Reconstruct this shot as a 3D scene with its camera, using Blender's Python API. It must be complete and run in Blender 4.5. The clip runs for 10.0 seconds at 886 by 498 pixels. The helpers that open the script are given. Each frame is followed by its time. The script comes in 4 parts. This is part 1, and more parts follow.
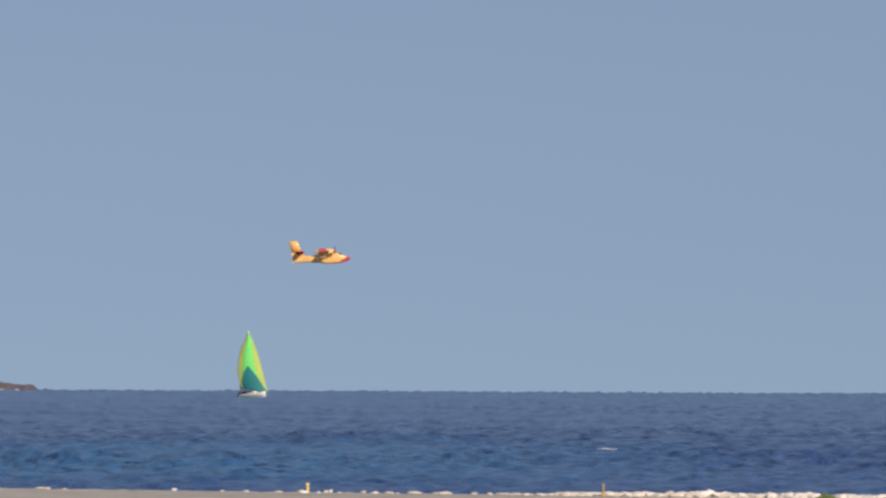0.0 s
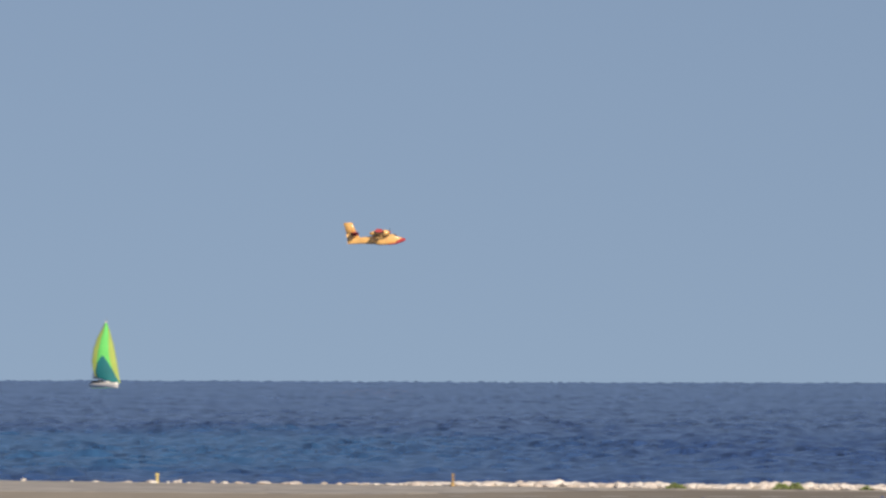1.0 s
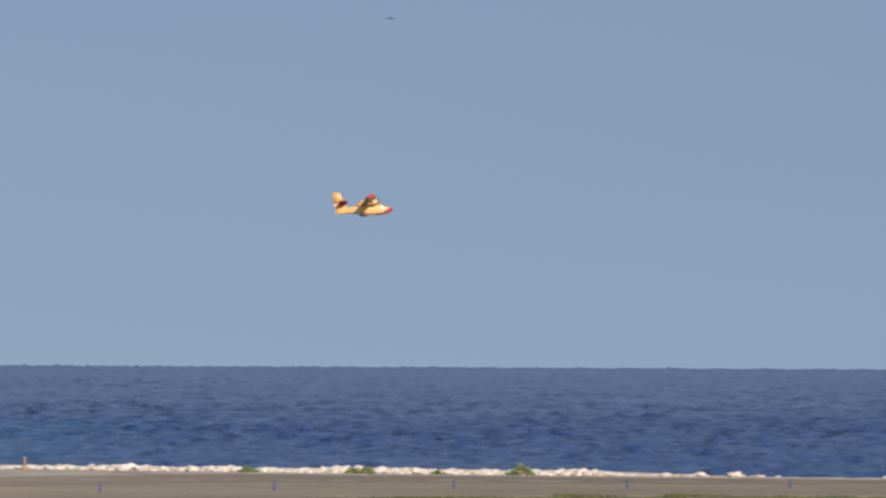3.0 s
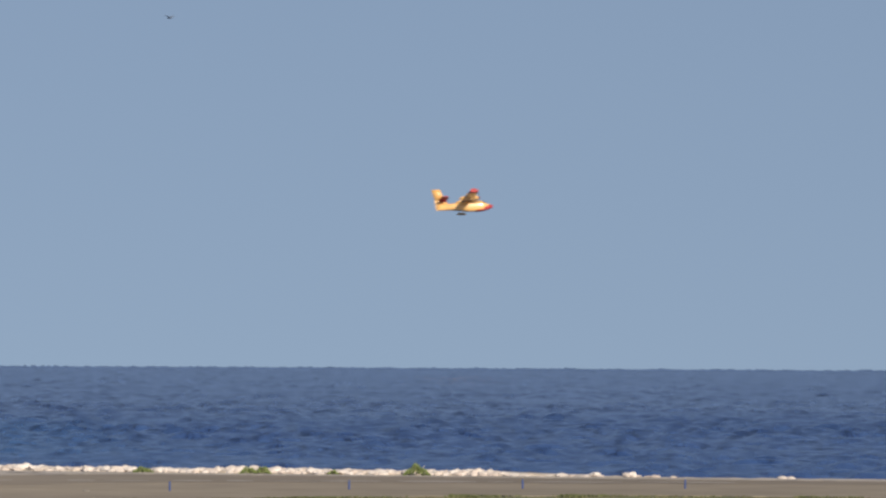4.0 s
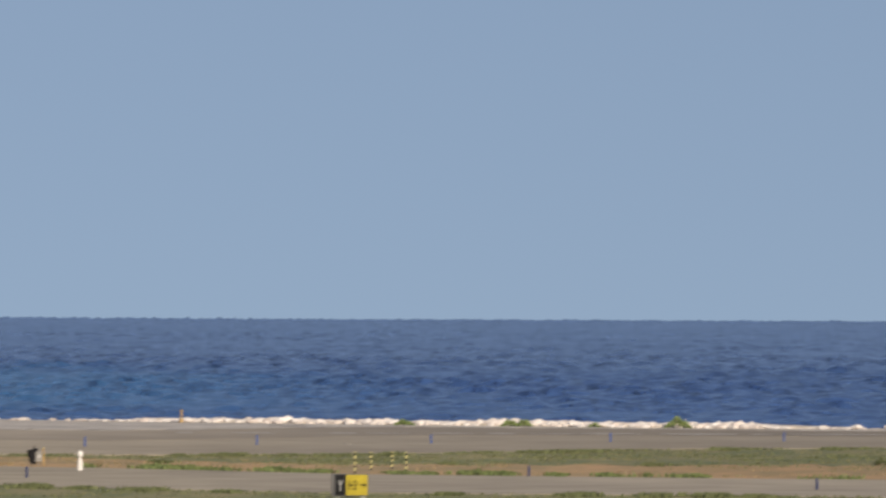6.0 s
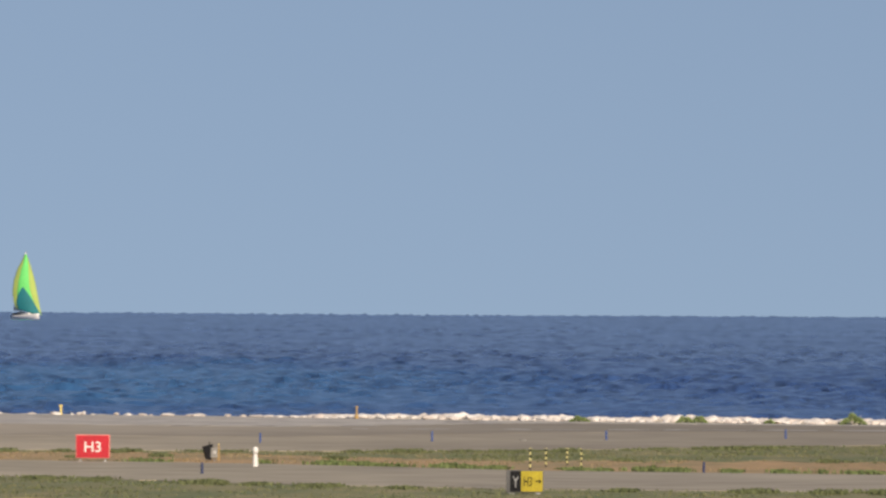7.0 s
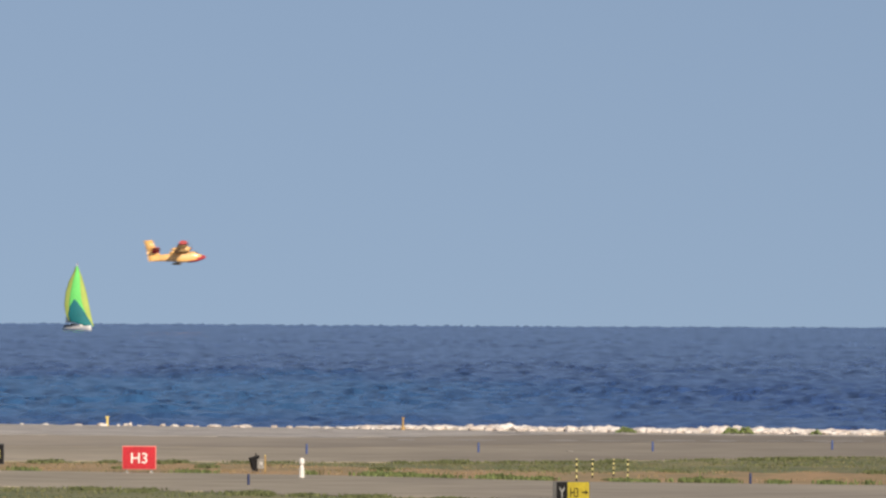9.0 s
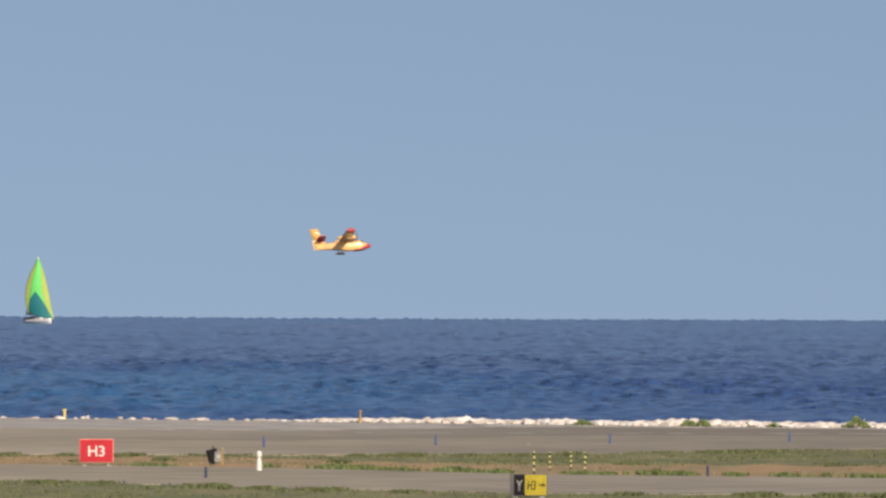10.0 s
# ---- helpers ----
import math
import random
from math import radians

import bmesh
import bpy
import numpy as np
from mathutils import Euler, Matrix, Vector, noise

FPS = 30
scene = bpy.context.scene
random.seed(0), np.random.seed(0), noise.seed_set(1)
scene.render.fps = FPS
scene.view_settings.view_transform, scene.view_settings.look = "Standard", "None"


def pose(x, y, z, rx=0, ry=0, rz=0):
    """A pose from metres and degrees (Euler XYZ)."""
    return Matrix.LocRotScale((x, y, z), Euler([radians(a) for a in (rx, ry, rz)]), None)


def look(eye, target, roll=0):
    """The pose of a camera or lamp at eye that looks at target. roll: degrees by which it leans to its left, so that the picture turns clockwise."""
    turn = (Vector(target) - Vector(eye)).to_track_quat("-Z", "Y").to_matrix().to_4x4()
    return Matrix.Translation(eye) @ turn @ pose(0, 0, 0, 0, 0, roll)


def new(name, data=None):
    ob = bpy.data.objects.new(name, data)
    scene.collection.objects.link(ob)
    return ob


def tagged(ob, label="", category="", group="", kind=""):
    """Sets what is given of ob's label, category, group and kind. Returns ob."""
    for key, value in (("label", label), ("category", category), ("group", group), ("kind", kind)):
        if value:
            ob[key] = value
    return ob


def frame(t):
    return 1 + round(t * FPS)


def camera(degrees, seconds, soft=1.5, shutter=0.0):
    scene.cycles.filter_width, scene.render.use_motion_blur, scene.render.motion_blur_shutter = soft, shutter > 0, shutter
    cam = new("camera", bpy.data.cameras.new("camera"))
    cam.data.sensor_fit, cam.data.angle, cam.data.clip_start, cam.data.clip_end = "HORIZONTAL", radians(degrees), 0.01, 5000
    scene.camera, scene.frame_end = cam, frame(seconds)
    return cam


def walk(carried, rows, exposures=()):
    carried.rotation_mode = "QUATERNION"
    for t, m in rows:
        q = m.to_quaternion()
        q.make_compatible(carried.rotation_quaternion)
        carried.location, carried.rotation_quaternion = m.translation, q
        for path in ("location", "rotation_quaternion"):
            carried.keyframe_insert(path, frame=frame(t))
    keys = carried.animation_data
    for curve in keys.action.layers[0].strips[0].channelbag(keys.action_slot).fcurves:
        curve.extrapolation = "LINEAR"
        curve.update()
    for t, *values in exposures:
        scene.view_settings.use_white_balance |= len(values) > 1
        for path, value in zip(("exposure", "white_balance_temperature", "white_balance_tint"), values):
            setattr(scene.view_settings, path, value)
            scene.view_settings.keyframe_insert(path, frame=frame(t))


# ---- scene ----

F = 16500.0      # focal length on a picture 1568 wide
HC = 5.1         # eye height over the airfield
SEA = -1.9       # sea level

cam = camera(2 * math.degrees(math.atan(784 / F)), 10.0, soft=2.5, shutter=0.35)
# seconds, turn and tilt in 1/F, lean in degrees
PATH = [(0, -430.5, -229.7, 0.224), (0.3, -357.5, -223.0, 0.190), (0.5, -315.0, -219.1, 0.174), (1, -163.7, -212.6, 0.167), (1.4, -31.4, -215.6, 0.205), (1.5, -3.6, -213.5, 0.189), (1.8, 108.2, -196.2, 0.222), (2, 183.7, -187.9, 0.218), (2.2, 275.0, -187.3, 0.246), (2.5, 391.8, -186.7, 0.287), (3, 593.0, -187.0, 0.313), (3.2, 663.6, -193.4, 0.331), (4.3, 781.6, -187.3, 0.345), (4.5, 775.0, -188.7, 0.327), (5, 664.5, -175.6, 0.269), (5.5, 508.9, -154.2, 0.214), (5.8, 414.0, -122.0, 0.262), (6, 316.3, -102.1, 0.286), (6.2, 237.1, -87.3, 0.319), (7.3, -49.0, -97.0, 0.342), (7.5, -73.5, -99.4, 0.362), (8, -97.2, -117.0, 0.331), (8.3, -89.5, -118.5, 0.318), (8.5, -89.3, -126.7, 0.309), (9, -75.8, -113.1, 0.288), (9.5, -72.1, -100.6, 0.253), (10, -0.0, -100.7, 0.251)]
walk(cam, [(t, look((0, 0, HC), (u, F, HC - v), r)) for t, u, v, r in PATH],
     [(0, -0.12), (2.5, -0.125), (4.5, -0.09), (6, -0.06), (8, 0.0), (10, 0.0)])

# ---- world and sun ----
SUN_EL, SUN_AZ = 27.5, 24.5       # height; turn to the right from straight behind the eye
world = bpy.data.worlds.new("sky")
scene.world = world
world.use_nodes = True
wn, wl = world.node_tree.nodes, world.node_tree.links
bg = wn["Background"]
sky = wn.new("ShaderNodeTexSky")
sky.sky_type = "NISHITA"
sky.sun_disc = False
sky.sun_elevation = radians(SUN_EL)
sky.sun_rotation = radians(180 - SUN_AZ)
sky.altitude = 0
sky.air_density, sky.dust_density, sky.ozone_density = 1.0, 0.8, 2.5
# thick sea air: the sky is read a little above each direction, so that its foot stays blue
way = wn.new("ShaderNodeTexCoord")
lift = wn.new("ShaderNodeMapping")
lift.inputs["Scale"].default_value = (1, 1, 0.86)
lift.inputs["Location"].default_value = (0, 0, 0.20)
wl.new(way.outputs["Generated"], lift.inputs["Vector"])
unit = wn.new("ShaderNodeVectorMath")
unit.operation = "NORMALIZE"
wl.new(lift.outputs[0], unit.inputs[0])
wl.new(unit.outputs[0], sky.inputs["Vector"])
haze = wn.new("ShaderNodeMix")
haze.data_type = "RGBA"
haze.blend_type = "MULTIPLY"
haze.inputs[0].default_value = 1.0
haze.inputs[7].default_value = (1.05, 0.892, 0.835, 1)
wl.new(sky.outputs[0], haze.inputs[6])
wl.new(haze.outputs[2], bg.inputs[0])
bg.inputs[1].default_value = 0.102

sun_dir = Vector((math.sin(radians(SUN_AZ)) * math.cos(radians(SUN_EL)), -math.cos(radians(SUN_AZ)) * math.cos(radians(SUN_EL)), math.sin(radians(SUN_EL))))
sun = new("sun", bpy.data.lights.new("sun", "SUN"))
sun.data.energy, sun.data.angle, sun.data.color = 4.6, radians(0.6), (1.0, 0.86, 0.68)
sun.matrix_world = look(sun_dir * 50, (0, 0, 0))


# ---- materials ----
def mat(name, color, rough=0.7, metal=0.0, vary=0.25, scale=3.0, stretch=(1, 1, 1), bump=0.0, color2=None, spec=0.5, fine=8.0, coat=0.0):
    """Principled surface with two scales of variation in object space, in metres."""
    m = bpy.data.materials.new(name)
    m.use_nodes = True
    n, l = m.node_tree.nodes, m.node_tree.links
    p = n["Principled BSDF"]
    p.inputs["Roughness"].default_value, p.inputs["Metallic"].default_value = rough, metal
    p.inputs["Specular IOR Level"].default_value = spec
    p.inputs["Coat Weight"].default_value, p.inputs["Coat Roughness"].default_value = coat, 0.12
    tc, mp = n.new("ShaderNodeTexCoord"), n.new("ShaderNodeMapping")
    mp.inputs["Scale"].default_value = stretch
    l.new(tc.outputs["Object"], mp.inputs["Vector"])
    n1, n2 = n.new("ShaderNodeTexNoise"), n.new("ShaderNodeTexNoise")
    n1.inputs["Scale"].default_value, n2.inputs["Scale"].default_value = 1 / scale, fine / scale
    n1.inputs["Detail"].default_value, n2.inputs["Detail"].default_value = 4, 3
    l.new(mp.outputs[0], n1.inputs["Vector"])
    l.new(mp.outputs[0], n2.inputs["Vector"])
    add = n.new("ShaderNodeMath")
    add.operation = "MULTIPLY_ADD"
    add.inputs[1].default_value = 0.45
    l.new(n2.outputs[0], add.inputs[0])
    half = n.new("ShaderNodeMath")
    half.operation = "MULTIPLY"
    half.inputs[1].default_value = 0.55
    l.new(n1.outputs[0], half.inputs[0])
    l.new(half.outputs[0], add.inputs[2])
    ramp = n.new("ShaderNodeValToRGB")
    c2 = color2 or tuple(c * (1 - vary) for c in color)
    c1 = tuple(min(1, c * (1 + vary * 0.6)) for c in color) if color2 is None else color
    ramp.color_ramp.elements[0].position, ramp.color_ramp.elements[1].position = 0.36, 0.64
    ramp.color_ramp.elements[0].color, ramp.color_ramp.elements[1].color = (*c2, 1), (*c1, 1)
    l.new(add.outputs[0], ramp.inputs[0])
    l.new(ramp.outputs[0], p.inputs["Base Color"])
    if bump:
        b = n.new("ShaderNodeBump")
        b.inputs["Strength"].default_value, b.inputs["Distance"].default_value = 0.6, bump
        l.new(n2.outputs[0], b.inputs["Height"])
        l.new(b.outputs[0], p.inputs["Normal"])
    return m


def pale_end(m, x0, x1, dark, light):
    """Makes a ground colour paler towards one end of the field."""
    n, l = m.node_tree.nodes, m.node_tree.links
    base = n["Principled BSDF"].inputs["Base Color"]
    before = base.links[0].from_socket
    tc, xyz, r, k = n.new("ShaderNodeTexCoord"), n.new("ShaderNodeSeparateXYZ"), n.new("ShaderNodeMapRange"), n.new("ShaderNodeMix")
    l.new(tc.outputs["Object"], xyz.inputs[0])
    l.new(xyz.outputs[0], r.inputs[0])
    r.interpolation_type = "SMOOTHSTEP"
    r.inputs[1].default_value, r.inputs[2].default_value = x0, x1
    k.data_type = "RGBA"
    k.inputs[6].default_value, k.inputs[7].default_value = (*dark, 1), (*light, 1)
    l.new(r.outputs[0], k.inputs[0])
    mul = n.new("ShaderNodeMix")
    mul.data_type, mul.blend_type = "RGBA", "MULTIPLY"
    mul.inputs[0].default_value = 1.0
    l.new(before, mul.inputs[6])
    l.new(k.outputs[2], mul.inputs[7])
    l.new(mul.outputs[2], base)


def islands(name, dark, light, rough=0.8):
    """Foliage and stones: colour varies from piece to piece."""
    m = mat(name, light, rough, scale=1.5)
    n, l = m.node_tree.nodes, m.node_tree.links
    g = n.new("ShaderNodeNewGeometry")
    r = n.new("ShaderNodeValToRGB")
    r.color_ramp.elements[0].color, r.color_ramp.elements[1].color = (*dark, 1), (*light, 1)
    l.new(g.outputs["Random Per Island"], r.inputs[0])
    l.new(r.outputs[0], n["Principled BSDF"].inputs["Base Color"])
    return m


def stone_mat(name, dark, light):
    m = mat(name, light, 0.9, scale=0.5, bump=0.03)
    n, l = m.node_tree.nodes, m.node_tree.links
    g = n.new("ShaderNodeObjectInfo")
    r = n.new("ShaderNodeValToRGB")
    r.color_ramp.elements[0].color, r.color_ramp.elements[1].color = (*dark, 1), (*light, 1)
    l.new(g.outputs["Random"], r.inputs[0])
    mul = n.new("ShaderNodeMix")
    mul.data_type, mul.blend_type = "RGBA", "MULTIPLY"
    mul.inputs[0].default_value = 0.5
    l.new(r.outputs[0], mul.inputs[6])
    l.new([x for x in n if x.bl_idname == "ShaderNodeValToRGB"][0].outputs[0], mul.inputs[7])
    l.new(mul.outputs[2], n["Principled BSDF"].inputs["Base Color"])
    return m


M_GRASS_SOIL = mat("dry_grass_soil", (0.50, 0.32, 0.165), 0.95, scale=2.4, stretch=(0.8, 0.20, 1), color2=(0.28, 0.225, 0.115), fine=3.5)
M_OLIVE = mat("olive_turf", (0.272, 0.240, 0.120), 0.95, scale=2.4, stretch=(0.7, 0.20, 1), color2=(0.125, 0.158, 0.062), fine=3.5)
M_CONCRETE = mat("pale_concrete", (0.49, 0.455, 0.41), 0.85, scale=1.3, stretch=(0.35, 0.5, 1), vary=0.42, fine=3.0)
M_DARK_ASPHALT = mat("worn_asphalt", (0.285, 0.25, 0.20), 0.85, scale=8, stretch=(0.3, 0.2, 1), vary=0.20)
M_ASPHALT = mat("sandy_asphalt", (0.35, 0.307, 0.238), 0.85, scale=5, stretch=(0.25, 0.25, 1), vary=0.24)
M_TAXI = mat("taxiway_asphalt", (0.345, 0.305, 0.24), 0.85, scale=6, stretch=(0.25, 0.3, 1), vary=0.32)
pale_end(M_ASPHALT, 8, -14, (0.90, 0.89, 0.88), (1.22, 1.20, 1.16))
pale_end(M_DARK_ASPHALT, 8, -14, (0.88, 0.87, 0.86), (1.30, 1.28, 1.25))
pale_end(M_OLIVE, 17, 5, (0.84, 0.86, 0.86), (1.0, 1.0, 1.0))
pale_end(M_GRASS_SOIL, 17, 5, (0.90, 0.88, 0.86), (1.0, 1.0, 1.0))
pale_end(M_TAXI, 10, -14, (1.02, 1.01, 1.0), (1.22, 1.20, 1.14))
M_PAINT_LINE = mat("worn_white_paint", (0.62, 0.59, 0.56), 0.8, scale=1.2, stretch=(0.3, 1, 1), color2=(0.36, 0.33, 0.30))
M_ROCK = stone_mat("limestone", (0.68, 0.61, 0.56), (0.86, 0.83, 0.80))
M_BANK = mat("stony_bank", (0.62, 0.55, 0.46), 0.95, scale=0.6, vary=0.35, bump=0.05)
M_LEAF = islands("weed_leaf", (0.085, 0.105, 0.042), (0.145, 0.160, 0.068))
M_BUSH = islands("bush_leaf", (0.12, 0.17, 0.05), (0.25, 0.31, 0.11))
M_WEED = islands("green_weed", (0.085, 0.12, 0.040), (0.16, 0.20, 0.070))
M_DRY = islands("dry_blade", (0.23, 0.17, 0.095), (0.30, 0.225, 0.125))
M_MIX = islands("olive_blade", (0.135, 0.14, 0.062), (0.185, 0.17, 0.084))
M_RED = mat("sign_red", (0.50, 0.010, 0.024), 0.5, scale=0.6, vary=0.25)
M_PINK = mat("faded_edge", (0.75, 0.28, 0.24), 0.5, scale=1)
M_WHITE = mat("white_paint", (0.80, 0.78, 0.74), 0.5, scale=0.7, vary=0.12)
M_BLACK = mat("black_paint", (0.016, 0.016, 0.018), 0.85, scale=0.7, spec=0.15)
M_SIGN_YELLOW = mat("sign_yellow", (0.42, 0.335, 0.012), 0.5, scale=0.5, vary=0.25)
M_YELLOW = mat("marker_yellow", (0.70, 0.55, 0.17), 0.5, scale=0.4, vary=0.15)
M_PALE_YELLOW = mat("sun_bleached_yellow", (0.72, 0.65, 0.28), 0.6, scale=0.2, vary=0.2)
M_DULL_YELLOW = mat("faded_yellow", (0.36, 0.33, 0.10), 0.6, scale=0.4, vary=0.2)
M_ORANGE = mat("weathered_orange", (0.42, 0.27, 0.09), 0.6, scale=0.4, vary=0.25)
M_BLUE = mat("marker_blue", (0.045, 0.09, 0.27), 0.45, scale=0.3, vary=0.2)
M_NAVY = mat("marker_navy", (0.02, 0.035, 0.11), 0.45, scale=0.3, vary=0.2)
M_GREY = mat("grey_housing", (0.10, 0.10, 0.10), 0.55, scale=0.4, vary=0.25)
M_HOUSING = mat("faded_grey_metal", (0.24, 0.235, 0.22), 0.6, scale=0.3, vary=0.35)
M_STEEL = mat("galvanised_steel", (0.45, 0.45, 0.44), 0.4, metal=0.7, scale=0.3)
M_AIR_YELLOW = mat("aircraft_yellow", (0.84, 0.49, 0.16), 0.45, scale=1.6, vary=0.20, coat=0.5)
M_STRUT = mat("strut_grey_yellow", (0.42, 0.27, 0.12), 0.8, scale=1.0, spec=0.2)
M_AIR_RED = mat("aircraft_red", (0.46, 0.065, 0.07), 0.6, scale=2.0, vary=0.2, spec=0.25)
M_GLASS = mat("dark_cockpit_glass", (0.03, 0.035, 0.04), 0.28, scale=2)
M_PROP = mat("propeller_black", (0.03, 0.03, 0.03), 0.5, scale=1)
M_SAIL_GREEN = mat("sail_green", (0.15, 0.66, 0.15), 0.7, scale=4, vary=0.1)
M_SAIL_LIME = mat("sail_lime", (0.40, 0.50, 0.11), 0.7, scale=4, vary=0.12)
M_SAIL_TEAL = mat("sail_teal", (0.01, 0.17, 0.19), 0.7, scale=4, vary=0.15)
M_SAIL_WHITE = mat("sail_white", (0.75, 0.75, 0.74), 0.7, scale=4, vary=0.1)
M_HULL = mat("hull_white", (0.72, 0.70, 0.67), 0.35, scale=3, vary=0.1)
# scrub greyed towards violet: the haze of distance is mixed into this colour
M_HEAD = mat("hazy_headland_scrub", (0.18, 0.150, 0.180), 0.95, scale=5, color2=(0.085, 0.080, 0.095))
M_PLASTER = mat("pale_plaster", (0.5, 0.47, 0.46), 0.85, scale=1.5, vary=0.2)
M_TILE = mat("clay_roof_tile", (0.22, 0.13, 0.10), 0.85, scale=2)
M_GULL = mat("gull_grey", (0.15, 0.175, 0.21), 0.8, scale=0.5)


def water_mat():
    """Open water: deep blue, with distance haze and the shading of waves put into its colour."""
    m = bpy.data.materials.new("sea_water")
    m.use_nodes = True
    n, l = m.node_tree.nodes, m.node_tree.links
    p = n["Principled BSDF"]
    p.inputs["IOR"].default_value = 1.33
    p.inputs["Roughness"].default_value = 0.25
    p.inputs["Specular IOR Level"].default_value = 0.5
    tc = n.new("ShaderNodeTexCoord")
    xyz = n.new("ShaderNodeSeparateXYZ")
    l.new(tc.outputs["Object"], xyz.inputs[0])

    def field(sx, sy, detail=2, shift=0.0):
        g = n.new("ShaderNodeMapping")
        g.inputs["Scale"].default_value = (sx, sy, 1)
        g.inputs["Location"].default_value = (shift, shift * 0.7, 0)
        l.new(tc.outputs["Object"], g.inputs[0])
        t = n.new("ShaderNodeTexNoise")
        t.inputs["Scale"].default_value, t.inputs["Detail"].default_value, t.inputs["Roughness"].default_value = 1.0, detail, 0.6
        l.new(g.outputs[0], t.inputs["Vector"])
        return t.outputs[0]

    def fade(out, a, b, c=0.0, d=1.0, smooth=True):
        r = n.new("ShaderNodeMapRange")
        r.interpolation_type = "SMOOTHSTEP" if smooth else "LINEAR"
        r.inputs[1].default_value, r.inputs[2].default_value, r.inputs[3].default_value, r.inputs[4].default_value = a, b, c, d
        l.new(out, r.inputs[0])
        return r.outputs[0]

    def math_node(op, a, b):
        k = n.new("ShaderNodeMath")
        k.operation = op
        for q, x in enumerate((a, b)):
            if isinstance(x, (int, float)):
                k.inputs[q].default_value = x
            else:
                l.new(x, k.inputs[q])
        return k.outputs[0]

    def blend(f, a, b, kind="MIX"):
        k = n.new("ShaderNodeMix")
        k.data_type, k.blend_type = "RGBA", kind
        for q, x in ((0, f), (6, a), (7, b)):
            if isinstance(x, (int, float)):
                k.inputs[q].default_value = x
            elif isinstance(x, tuple):
                k.inputs[q].default_value = (*x, 1)
            else:
                l.new(x, k.inputs[q])
        return k.outputs[2]

    def wave_shade(out, depth, lift):
        """Mostly even water; shaded troughs and a few bright wave backs are painted as colour."""
        r = n.new("ShaderNodeValToRGB")
        e = r.color_ramp.elements
        e[0].position, e[0].color = 0.37, (1 - depth, 1 - depth * 0.95, 1 - depth * 0.84, 1)
        e[1].position, e[1].color = 0.62, (1 + lift, 1 + lift * 0.9, 1 + lift * 0.7, 1)
        k = e.new(0.435)
        k.color = (0.97, 0.97, 0.98, 1)
        l.new(out, r.inputs[0])
        return r.outputs[0]

    y = xyz.outputs[1]
    mottle = field(0.010, 0.0025, 3)
    wander = math_node("MULTIPLY_ADD", mottle, 900.0)
    wander.node.inputs[2].default_value = -450.0
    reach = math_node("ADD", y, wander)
    # dark lane off the shore; beyond it distance haze is painted in as paler water
    deep = blend(mottle, (0.036, 0.076, 0.224), (0.041, 0.094, 0.246))
    hazy_far = blend(mottle, (0.066, 0.116, 0.268), (0.073, 0.132, 0.285))
    body = blend(fade(reach, 900, 1240), deep, hazy_far)
    # pale sand under shallow water: a patch with soft edges
    sand = math_node("MULTIPLY", math_node("MULTIPLY", fade(reach, 1080, 840), fade(y, 560, 690)), fade(xyz.outputs[0], 16, -30))
    body = blend(math_node("MULTIPLY", sand, 0.62), body, (0.036, 0.142, 0.315))
    # painted shade and shine of small waves in short streaks, longer ones farther out
    for sx, sy, a, b, c, d, depth, lift, shift in ((1.15, 0.095, 300, 350, 850, 1150, 0.50, 0.24, 0.0), (0.75, 0.042, 560, 760, 1300, 1900, 0.54, 0.24, 5.0), (0.50, 0.0150, 900, 1300, 2300, 3200, 0.66, 0.30, 9.0),
                                                  (0.34, 0.0068, 1600, 2200, 3600, 4600, 0.70, 0.34, 13.0), (0.25, 0.0034, 2600, 3400, 6000, 7000, 0.66, 0.34, 21.0)):
        window = math_node("MULTIPLY", fade(y, a, b), fade(y, d, c))
        body = blend(window, body, blend(1.0, body, wave_shade(field(sx, sy, 4, shift), depth, lift), "MULTIPLY"))
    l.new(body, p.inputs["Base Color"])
    b = n.new("ShaderNodeBump")
    b.inputs["Strength"].default_value, b.inputs["Distance"].default_value = 0.6, 0.22
    l.new(field(1.6, 0.20, 3, 3.0), b.inputs["Height"])
    l.new(b.outputs[0], p.inputs["Normal"])
    return m


M_SEA = water_mat()


# ---- helpers of the scene ----
def part(name, bm, material, parent=None, label="", smooth=False):
    me = bpy.data.meshes.new(name)
    bmesh.ops.recalc_face_normals(bm, faces=bm.faces)
    bm.to_mesh(me)
    bm.free()
    me.materials.append(material)
    if smooth:
        me.polygons.foreach_set("use_smooth", [True] * len(me.polygons))
    ob = new(name, me)
    ob.parent = parent
    if label:
        ob["label"] = label
    return ob


def empty(name, m, label, category, group="", kind=""):
    ob = new(name)
    ob.matrix_world = m
    return tagged(ob, label, category, group, kind)


def box(x0, x1, y0, y1, z0, z1, bevel=0.0, bm=None):
    bm = bm or bmesh.new()
    r = bmesh.ops.create_cube(bm, size=1, matrix=Matrix.Translation(((x0 + x1) / 2, (y0 + y1) / 2, (z0 + z1) / 2)) @ Matrix.Diagonal((x1 - x0, y1 - y0, z1 - z0, 1)))
    if bevel:
        es = list({e for v in r["verts"] for e in v.link_edges})
        bmesh.ops.bevel(bm, geom=es, offset=bevel, segments=2, affect="EDGES", profile=0.5)
    return bm


def cyl(r0, r1, z0, z1, seg=14, bm=None, m=None):
    bm = bm or bmesh.new()
    bmesh.ops.create_cone(bm, cap_ends=True, segments=seg, radius1=r0, radius2=r1, depth=z1 - z0, matrix=(m or Matrix.Identity(4)) @ Matrix.Translation((0, 0, (z0 + z1) / 2)))
    return bm


